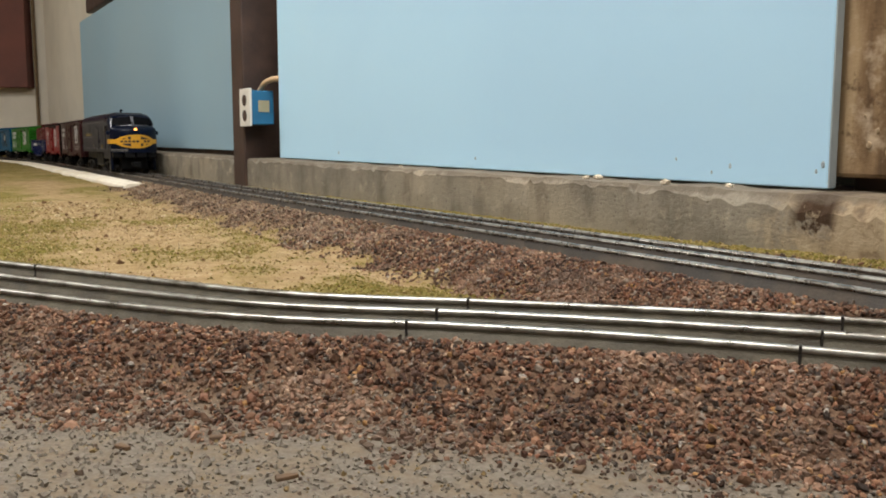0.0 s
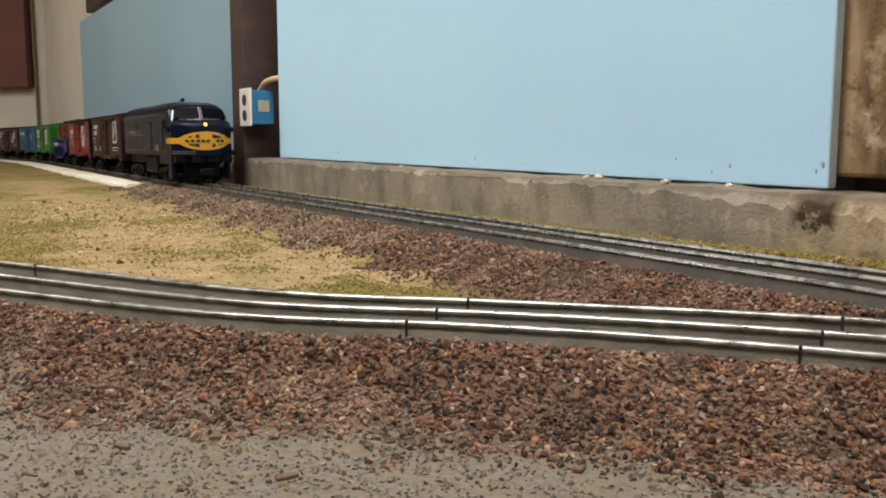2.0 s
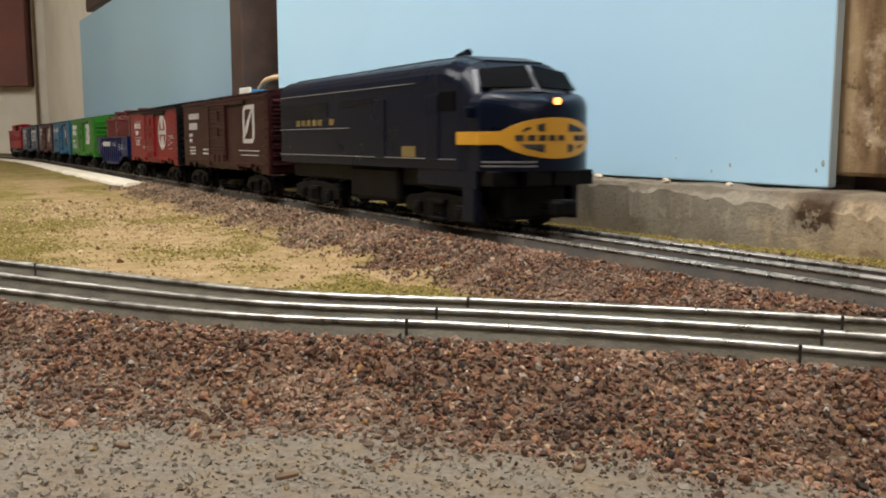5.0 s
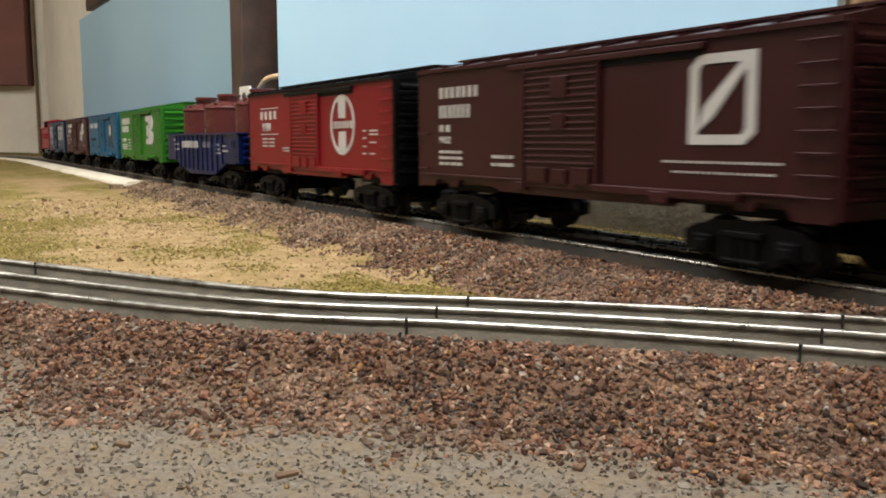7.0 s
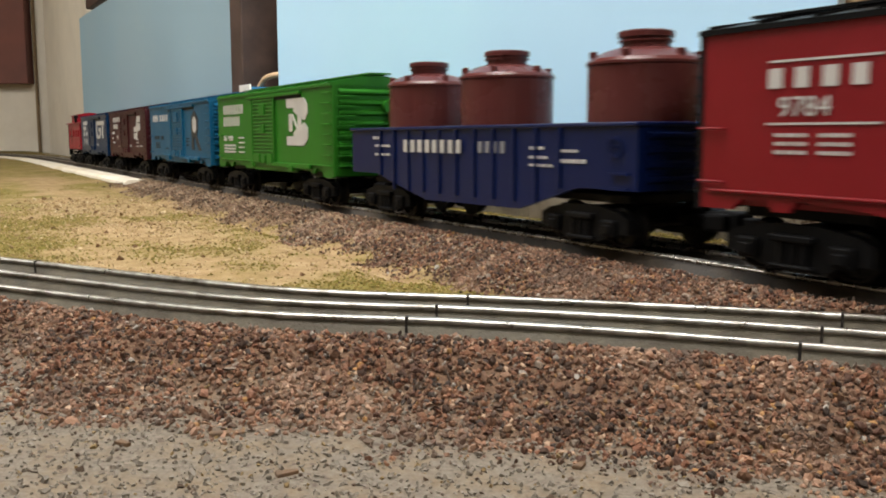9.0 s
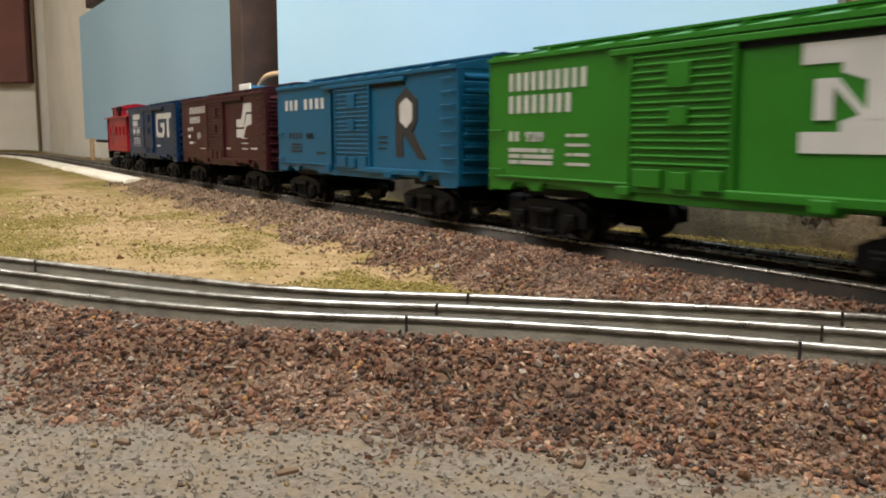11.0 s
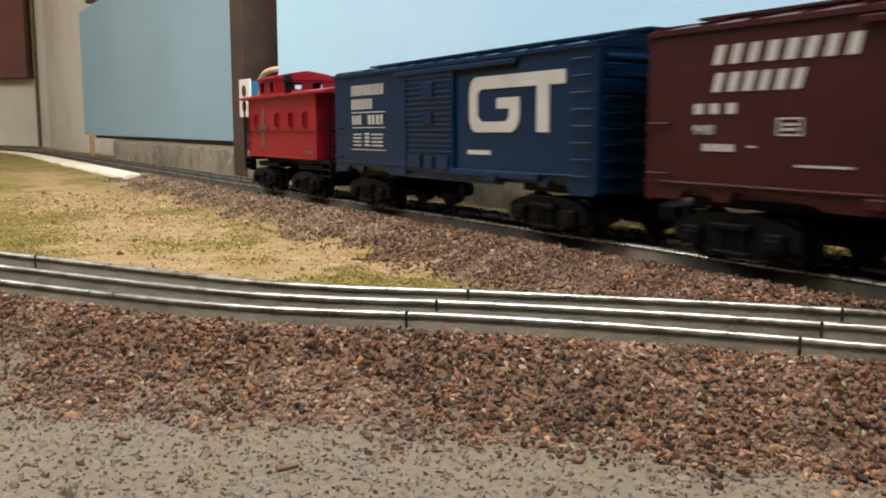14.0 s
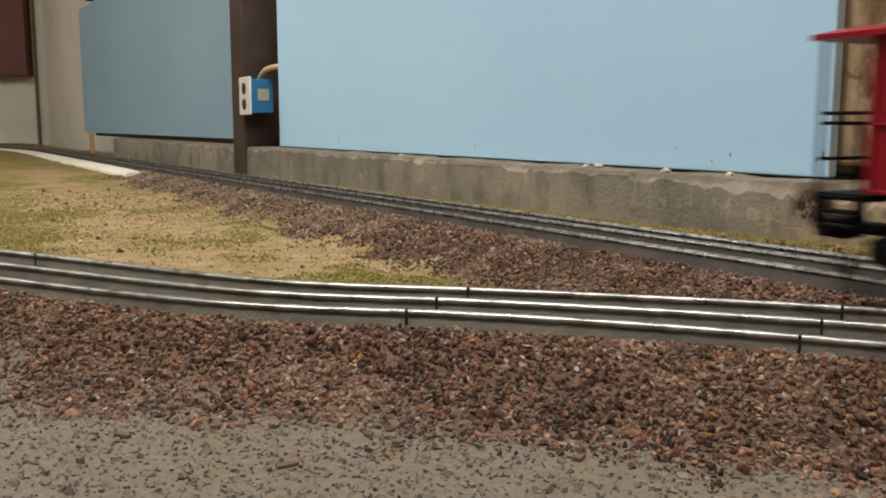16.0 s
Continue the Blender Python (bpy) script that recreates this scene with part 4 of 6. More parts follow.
def ladder(parent, mat, x0, x1, z0, z1, n, y0, stiles=True, name="ladder"):
    bm = B()
    for i in range(n):
        z = z0 + (z1 - z0) * (i + 0.5) / n
        cyl(bm, (x0, y0 - 0.0011, z), (x1, y0 - 0.0011, z), 0.00042, seg=8)
        for x in (x0 + 0.0004, x1 - 0.0004):
            cyl(bm, (x, y0 - 0.0011, z), (x, y0 + 0.0004, z), 0.00042, seg=6)
    return part(name, bm, mat, parent)


def boxcar(label, side, trim, decals, shift=0.0):
    """Forty-foot style box car; shift slides the near door open towards the head."""
    car = empty("boxcar", label, "train car", "cars of the train")
    d0, d1 = X(0.380), X(0.575)
    t = 0.0016
    # body: two side sheets with a door hole on the near side, floor and far side
    bm = B()
    ends = HALF - 0.0008
    lower = [(-ends, SILL + 0.0008), (-ends, EAVE), (d0, EAVE), (d0, 0.0208), (X(0.30), 0.0208), (X(0.285), 0.0222), (X(0.255), 0.0235), (X(0.16), 0.0250), (X(0.15), 0.0212), (X(0.125), 0.0212), (X(0.115), 0.0245), (X(0.075), 0.0245), (X(0.06), SILL + 0.0008)]
    prism(bm, lower, "y", -SIDE, -SIDE + t)
    right = [(d1, 0.0206), (d1, EAVE), (ends, EAVE), (ends, SILL - 0.001), (X(0.94), SILL - 0.001), (X(0.925), 0.0245), (X(0.885), 0.0245), (X(0.875), 0.0212), (X(0.85), 0.0212), (X(0.84), 0.0250), (X(0.75), 0.0240), (X(0.735), 0.0206)]
    prism(bm, right, "y", -SIDE, -SIDE + t)
    box(bm, d0, d1, -SIDE, -SIDE + t, 0.0752, EAVE)
    box(bm, d0, d1, -SIDE, -SIDE + t, 0.0206, 0.0240)
    box(bm, -ends, ends, SIDE - t, SIDE, SILL, EAVE)
    box(bm, -ends + 0.001, ends - 0.001, -SIDE + t, SIDE - t, 0.0225, 0.0245)
    body = part("body", bm, side, car)
    # belt rib above the sill
    for a, b in ((-ends + 0.004, d0 - 0.001), (X(0.86), X(0.945))):
        part("belt_rib", box(B(), a, b, -SIDE - 0.0011, -SIDE + 0.0002, 0.0263, 0.0275, 0.0004), side, body)
    bm = box(B(), d1 - 0.002, X(0.86), -SIDE - 0.0022, -SIDE, 0.0238, 0.0272, 0.0005)
    part("door_stop", box(B(), X(0.70), X(0.735), -SIDE - 0.0028, -SIDE, 0.0215, 0.0262, 0.0006), side, body)
    part("door_stop", box(B(), X(0.355), d0 + 0.001, -SIDE - 0.0022, -SIDE, 0.0225, 0.0262, 0.0005), side, body)
    part("door_track", bm, side, body)
    bm = box(B(), X(0.335), X(0.79), -SIDE - 0.0020, -SIDE, 0.0760, 0.0785, 0.0004)
    part("door_header", bm, trim, body)
    # Black strip paints the shadow below the door header.
    part("header_shade", box(B(), X(0.372), X(0.785), -SIDE - 0.0006, -SIDE, 0.0738, 0.0760), M_BLACK, body)
    # sliding door with pressed ribs and placard boards
    bm = B()
    a, b = d0 + shift - 0.0008, d1 + shift + 0.0008
    yd = -SIDE - 0.0010
    box(bm, a, b, yd, yd + 0.0014, 0.0240, 0.0760, 0.0002)
    door = part("door", bm, side, car)
    for xx in (a, b - 0.0016):
        part("stile", box(B(), xx, xx + 0.0016, yd - 0.0008, yd, 0.0240, 0.0760, 0.0003), side, door)
    rib = finish("door_rib", prism(B(), [(0.0002, -0.0001), (-0.0006, 0.0002), (-0.0008, 0.0006), (-0.0005, 0.0010), (0.0002, 0.0013)], "x", -(b - a) / 2 + 0.002, (b - a) / 2 - 0.002), side)
    for i in range(15):
        o = new("door_rib", rib)
        o.parent = door
        o.matrix_local = Matrix.Translation(((a + b) / 2, yd, 0.0345 + i * 0.0028))
    for x0, x1, z0, z1 in ((0.40, 0.62, 0.0625, 0.0715), (0.42, 0.60, 0.0490, 0.0560), (0.08, 0.36, 0.0262, 0.0330), (0.45, 0.62, 0.0262, 0.0325), (0.72, 0.92, 0.0262, 0.0335)):
        w = b - a
        part("placard", box(B(), a + w * x0, a + w * x1, yd - 0.0013, yd, z0, z1, 0.0003), side, door)
    # roof with seams and running board
    bm = prism(B(), [(-SIDE - 0.0012, EAVE - 0.0006), (-SIDE - 0.0012, EAVE + 0.0012), (-0.018, EAVE + 0.0042), (0, EAVE + 0.0062), (0.018, EAVE + 0.0042), (SIDE + 0.0012, EAVE + 0.0012), (SIDE + 0.0012, EAVE - 0.0006)], "x", -HALF - 0.0006, HALF + 0.0006)
    for i in range(13):
        x = -HALF + 0.004 + i * (2 * HALF - 0.008) / 12
        for s in (-1, 1):
            prism(bm, [(s * (SIDE + 0.0010), EAVE + 0.0008), (s * (SIDE + 0.0010), EAVE + 0.0024), (s * 0.006, EAVE + 0.0066), (s * 0.006, EAVE + 0.0050)], "x", x - 0.0008, x + 0.0008)
    part("roof", bm, trim, car)
    bm = B()
    for y in (-0.0052, 0, 0.0052):
        box(bm, -HALF - 0.002, HALF + 0.002, y - 0.0022, y + 0.0022, EAVE + 0.0072, EAVE + 0.0082)
    for i in range(9):
        x = -HALF + 0.01 + i * (2 * HALF - 0.02) / 8
        box(bm, x - 0.001, x + 0.001, -0.0078, 0.0078, EAVE + 0.0055, EAVE + 0.0073)
    part("running_board", bm, trim, car)
    # pressed ends
    for s in (-1, 1):
        bm = B()
        box(bm, *sorted((s * (HALF - 0.0016), s * HALF)), -SIDE, SIDE, SILL, EAVE + 0.001)
        end = part("end_wall", bm, trim, car)
        for y in (-SIDE, SIDE - 0.003):
            part("corner_post", box(B(), *sorted((s * HALF, s * (HALF + 0.0012))), y, y + 0.003, SILL, EAVE, 0.0003), trim, end)
        rib = finish("end_rib", prism(B(), [(s * HALF, 0), (s * (HALF + 0.0024), 0.0014), (s * (HALF + 0.0024), 0.0026), (s * HALF, 0.0044)], "y", -SIDE + 0.004, SIDE - 0.004), trim)
        for i in range(8):
            o = new("end_rib", rib)
            o.parent = end
            o.matrix_local = Matrix.Translation((0, 0, 0.0255 + i * 0.0068))
        rung = finish("rung", cyl(B(), (s * (HALF + 0.0032), -SIDE + 0.0015, 0.0004), (s * (HALF + 0.0032), -SIDE + 0.0140, 0.0004), 0.00045, seg=8), trim)
        for i in range(8):
            o = new("rung", rung)
            o.parent = end
            o.matrix_local = Matrix.Translation((0, 0, 0.0265 + i * 0.0065))
        if s > 0:
            bm = cyl(B(), (HALF + 0.001, 0.006, 0.066), (HALF + 0.0055, 0.006, 0.066), 0.0050, seg=14)
            cyl(bm, (HALF + 0.002, 0.006, 0.03), (HALF + 0.002, 0.006, 0.066), 0.0008, seg=6)
            part("brake_wheel", bm, trim, end)
        coupler(car, s * HALF * 0.96, s)
        truck(car, s * 0.0825)
    ladder(car, side, X(0.945), X(0.994), 0.0235, 0.0785, 8, -SIDE)
    bm = B()
    for z in (0.0300, 0.0480):
        cyl(bm, (X(0.004), -SIDE - 0.0012, z), (X(0.044), -SIDE - 0.0012, z), 0.00048, seg=8)
        for u in (0.005, 0.043):
            cyl(bm, (X(u), -SIDE - 0.0012, z), (X(u), -SIDE + 0.0004, z), 0.00042, seg=6)
    part("grab_iron", bm, side, car)
    bm = box(B(), -0.098, 0.098, -0.006, 0.006, 0.0195, 0.0225, 0.001)
    box(bm, -0.03, 0.004, -0.010, 0.010, 0.0178, 0.0225, 0.0015)
    part("underframe", bm, M_BLACK, car)
    decals(body)
    return car


def decals_wp(b):
    ink(b, "lettering", blocks(B(), 0.085, 0.235, 0.0660, 0.0715, 1, 7, 0.26))
    ink(b, "lettering", blocks(B(), 0.085, 0.205, 0.0560, 0.0625, 2, 7, 0.26))
    ink(b, "lettering", blocks(B(), 0.085, 0.135, 0.0490, 0.0525, 3, 2))
    number(b, "9452", 0.086, 0.0432, 0.0036, M_WHITE)
    ink(b, "data_rows", blocks(blocks(blocks(B(), 0.085, 0.175, 0.0380, 0.0395, 5, 4), 0.085, 0.175, 0.0350, 0.0365, 6, 4), 0.085, 0.175, 0.0320, 0.0335, 7, 4))
    ink(b, "data_rows", blocks(blocks(B(), 0.275, 0.345, 0.0362, 0.0378, 8), 0.275, 0.345, 0.0325, 0.0341, 9))
    ink(b, "data_rows", blocks(blocks(B(), 0.715, 0.925, 0.0366, 0.0375, 10, 22, 0.45), 0.735, 0.915, 0.0330, 0.0338, 11, 18, 0.5))
    # outlined square with a slanting stroke
    u0, u1, z0, z1, wu, wz = 0.764, 0.878, 0.0432, 0.0742, 0.016, 0.0034
    bm = poly(B(), [(u0, z0), (u0, z1 - 0.004), (u0 + 0.018, z1), (u1, z1), (u1, z1 - wz), (u0 + wu + 0.008, z1 - wz), (u0 + wu, z1 - wz - 0.002), (u0 + wu, z0)])
    poly(bm, [(u0, z0), (u0 + wu * 0.2, z0 + wz), (u1 - wu - 0.006, z0 + wz), (u1 - wu, z0 + wz + 0.002), (u1 - wu, z1 - wz), (u1, z1 - wz), (u1, z0 + 0.004), (u1 - 0.018, z0)], INKY - 0.0001)
    poly(bm, [(u0 + wu, z0 + wz + 0.001), (u0 + wu + 0.028, z0 + wz + 0.006), (u1 - wu * 0.6, z1 - wz), (u1 - wu * 1.6, z1 - wz), (u0 + wu + 0.012, z0 + wz + 0.010)], INKY - 0.0002)
    ink(b, "emblem", bm)


def decals_atsf(b):
    ink(b, "ruled_line", bar(bar(B(), 0.112, 0.268, 0.0686, 0.0693), 0.112, 0.268, 0.0490, 0.0497))
    ink(b, "lettering", blocks(B(), 0.112, 0.268, 0.0605, 0.0668, 21, 4, 0.3))
    number(b, "9784", 0.128, 0.0517, 0.0064, M_WHITE)
    ink(b, "data_rows", blocks(blocks(blocks(B(), 0.125, 0.175, 0.0452, 0.0464, 22, 4), 0.125, 0.175, 0.0425, 0.0437, 23, 4), 0.125, 0.175, 0.0398, 0.0410, 24, 3))
    ink(b, "data_rows", blocks(blocks(blocks(B(), 0.188, 0.235, 0.0452, 0.0464, 32, 4), 0.188, 0.235, 0.0425, 0.0437, 33, 4), 0.188, 0.235, 0.0398, 0.0410, 34, 4))
    ink(b, "data_rows", blocks(blocks(B(), 0.30, 0.35, 0.0385, 0.0396, 25), 0.30, 0.35, 0.0365, 0.0376, 26))
    ink(b, "data_rows", blocks(blocks(blocks(blocks(B(), 0.842, 0.862, 0.0500, 0.0510, 27, 3), 0.842, 0.862, 0.0455, 0.0465, 28, 3), 0.842, 0.862, 0.0405, 0.0415, 29, 3), 0.842, 0.862, 0.0362, 0.0372, 30, 3))
    ink(b, "data_rows", blocks(blocks(blocks(blocks(B(), 0.880, 0.925, 0.0500, 0.0510, 35, 5), 0.880, 0.925, 0.0478, 0.0488, 36, 5), 0.880, 0.915, 0.0430, 0.0440, 37, 4), 0.880, 0.910, 0.0362, 0.0372, 38, 3))
    cu, cz, ru, rz = 0.724, 0.0545, 0.073, 0.0192
    bm = ring(B(), cu, cz, ru, rz, 0.13)
    ink(b, "emblem_ring", bm)
    bm = B()
    poly(bm, [(cu - 0.020, cz + 0.0042), (cu - 0.024, cz + rz * 0.92), (cu + 0.024, cz + rz * 0.92), (cu + 0.020, cz + 0.0042)], INKY - 0.0001)
    ink(b, "emblem_arm", bm)
    bm = B()
    poly(bm, [(cu - 0.024, cz - rz * 0.92), (cu - 0.020, cz - 0.0042), (cu + 0.020, cz - 0.0042), (cu + 0.024, cz - rz * 0.92)], INKY - 0.0001)
    ink(b, "emblem_arm", bm)
    ink(b, "emblem_band", blocks(B(), cu - 0.066, cu + 0.066, cz - 0.0022, cz + 0.0024, 31, 7, 0.25, INKY - 0.0001))


def decals_bn(b):
    ink(b, "lettering", blocks(B(), 0.062, 0.283, 0.0655, 0.0735, 41, 10, 0.26))
    ink(b, "lettering", blocks(B(), 0.062, 0.245, 0.0555, 0.0635, 42, 8, 0.26))
    ink(b, "lettering", blocks(B(), 0.062, 0.099, 0.0430, 0.0475, 43, 2))
    number(b, "9209", 0.111, 0.0430, 0.0045, M_WHITE)
    ink(b, "data_rows", blocks(blocks(blocks(B(), 0.062, 0.189, 0.0382, 0.0400, 44), 0.062, 0.189, 0.0355, 0.0373, 45), 0.062, 0.189, 0.0328, 0.0346, 46))
    ink(b, "data_rows", blocks(blocks(blocks(blocks(B(), 0.224, 0.283, 0.0450, 0.0463, 47), 0.224, 0.283, 0.0410, 0.0423, 48), 0.224, 0.283, 0.0370, 0.0383, 49), 0.224, 0.283, 0.0330, 0.0343, 50))
    u0, u1, z0, z1 = 0.675, 0.835, 0.0400, 0.0735
    bm = poly(B(), [(u0, z1), (u1 - 0.03, z1), (u1, z1 - 0.005), (u1, z1 - 0.011), (u1 - 0.025, 0.0575), (u0 + 0.055, 0.0640), (u0 + 0.055, z1 - 0.0065), (u0, z1 - 0.0065)])
    poly(bm, [(u0, z0), (u1 - 0.03, z0), (u1, z0 + 0.005), (u1, z0 + 0.012), (u1 - 0.025, 0.0560), (u0 + 0.055, 0.0495), (u0 + 0.055, z0 + 0.0065), (u0, z0 + 0.0065)], INKY - 0.0001)
    poly(bm, [(u0 + 0.020, 0.0625), (u0 + 0.050, 0.0625), (u0 + 0.088, 0.0520), (u0 + 0.088, 0.0625), (u0 + 0.115, 0.0625), (u0 + 0.115, 0.0500), (u0 + 0.085, 0.0500), (u0 + 0.045, 0.0600), (u0 + 0.045, 0.0500), (u0 + 0.020, 0.0500)], INKY - 0.0002)
    ink(b, "emblem", bm)


def decals_rock(b):
    ink(b, "lettering", blocks(blocks(B(), 0.062, 0.172, 0.0640, 0.0712, 61, 3, 0.14), 0.205, 0.360, 0.0640, 0.0712, 62, 4, 0.10))
    ink(b, "reporting_mark", blocks(B(), 0.085, 0.195, 0.0440, 0.0482, 63, 4, 0.22), M_INK)
    number(b, "9782", 0.215, 0.0440, 0.0042, M_INK)
    ink(b, "data_rows", blocks(blocks(blocks(B(), 0.10, 0.185, 0.0395, 0.0408, 64, 4), 0.10, 0.185, 0.0370, 0.0383, 65, 4), 0.10, 0.185, 0.0345, 0.0358, 66, 4), M_INK)
    ink(b, "data_rows", blocks(B(), 0.285, 0.345, 0.0340, 0.0352, 67), M_INK)
    ink(b, "data_rows", blocks(blocks(blocks(B(), 0.655, 0.70, 0.0445, 0.0455, 68), 0.655, 0.70, 0.0415, 0.0425, 69), 0.655, 0.70, 0.0380, 0.0390, 70), M_INK)
    u0, u1 = 0.742, 0.842
    um = (u0 + u1) / 2
    ink(b, "emblem", poly(B(), [(u0, 0.0340), (u0, 0.0655), (um, 0.0725), (u1, 0.0655), (u1, 0.0540), (um + 0.028, 0.0480), (u1 + 0.040, 0.0335), (u1 + 0.004, 0.0335), (um - 0.012, 0.0470), (u0 + 0.035, 0.0450), (u0 + 0.035, 0.0340)]), M_INK)
    ink(b, "emblem_eye", poly(B(), [(u0 + 0.022, 0.0540), (u0 + 0.022, 0.0632), (um, 0.0668), (u1 - 0.022, 0.0632), (u1 - 0.022, 0.0540), (um, 0.0500)], INKY - 0.0002))


def decals_sbd(b):
    ink(b, "lettering", blocks(B(), 0.118, 0.345, 0.0678, 0.0742, 81, 8, 0.26, slant=0.25))
    ink(b, "lettering", blocks(B(), 0.118, 0.270, 0.0586, 0.0650, 82, 6, 0.26, slant=0.25))
    ink(b, "lettering", blocks(B(), 0.087, 0.172, 0.0512, 0.0548, 83, 3, 0.4))
    number(b, "9481", 0.087, 0.0442, 0.0034, M_WHITE)
    ink(b, "data_rows", blocks(B(), 0.105, 0.160, 0.0385, 0.0410, 85, 4, 0.3))
    bm = bar(bar(B(), 0.226, 0.262, 0.0492, 0.0497), 0.226, 0.262, 0.0440, 0.0445)
    bar(bar(bm, 0.226, 0.228, 0.0445, 0.0492), 0.260, 0.262, 0.0445, 0.0492)
    bar(bar(bm, 0.234, 0.254, 0.0472, 0.0480), 0.234, 0.254, 0.0456, 0.0464)
    ink(b, "data_panel", bm)
    ink(b, "data_rows", bar(B(), 0.180, 0.194, 0.0400, 0.0406))
    ink(b, "data_rows", blocks(B(), 0.255, 0.335, 0.0342, 0.0350, 86))
    ink(b, "data_rows", blocks(blocks(blocks(B(), 0.770, 0.835, 0.0438, 0.0448, 87, 3), 0.770, 0.835, 0.0395, 0.0405, 88, 3), 0.770, 0.835, 0.0350, 0.0360, 89, 4))
    ink(b, "data_rows", blocks(blocks(B(), 0.60, 0.64, 0.0345, 0.0362, 90), 0.86, 0.925, 0.0352, 0.0366, 91))
    bm = poly(B(), [(0.718, 0.0535), (0.718, 0.0600), (0.771, 0.0600), (0.803, 0.0728), (0.876, 0.0728), (0.876, 0.0655), (0.822, 0.0655), (0.791, 0.0535)])
    poly(bm, [(0.718, 0.0448), (0.718, 0.0518), (0.798, 0.0518), (0.829, 0.0638), (0.876, 0.0638), (0.876, 0.0558), (0.822, 0.0540), (0.791, 0.0448)], INKY - 0.0001)
    ink(b, "emblem", bm)


def decals_gt(b):
    ink(b, "lettering", blocks(B(), 0.097, 0.272, 0.0674, 0.0737, 101, 10, 0.24))
    ink(b, "lettering", blocks(B(), 0.097, 0.212, 0.0592, 0.0654, 102, 7, 0.24))
    ink(b, "lettering", blocks(blocks(B(), 0.100, 0.157, 0.0500, 0.0557, 103, 3, 0.12), 0.187, 0.272, 0.0500, 0.0557, 104, 4, 0.12))
    ink(b, "ruled_line", bar(bar(bar(B(), 0.097, 0.274, 0.0570, 0.0576), 0.097, 0.274, 0.0479, 0.0484), 0.097, 0.274, 0.0346, 0.0351))
    bm = B()
    for i in range(4):
        z = 0.0370 + i * 0.0022
        blocks(blocks(bm, 0.104, 0.150, z, z + 0.0010, 105 + i, 4), 0.205, 0.265, z, z + 0.0010, 115 + i, 4)
        bar(bm, 0.168, 0.190, z, z + 0.0014)
    ink(b, "data_rows", bm)
    ink(b, "data_rows", blocks(B(), 0.625, 0.705, 0.0345, 0.0366, 120, 8, 0.1))
    # joined angular emblem
    z0, z1, w = 0.0452, 0.0716, 0.0050
    bm = poly(B(), [(0.632, z0 + 0.006), (0.632, z1 - 0.006), (0.640, z1 - 0.0018), (0.652, z1), (0.925, z1), (0.925, z1 - w - 0.001), (0.672, z1 - w - 0.001), (0.660, z1 - w - 0.003), (0.660, z0 + w + 0.003), (0.672, z0 + w), (0.672, z0), (0.652, z0), (0.640, z0 + 0.0018)])
    poly(bm, [(0.672, z0), (0.672, z0 + w), (0.755, z0 + w), (0.765, z0 + w + 0.002), (0.765, 0.0562), (0.725, 0.0562), (0.725, 0.0612), (0.796, 0.0612), (0.796, z0 + 0.006), (0.786, z0 + 0.0018), (0.772, z0)], INKY - 0.0001)
    poly(bm, [(0.848, z0), (0.848, z1 - w - 0.001), (0.882, z1 - w - 0.001), (0.882, z0)], INKY - 0.0001)
    ink(b, "emblem", bm)


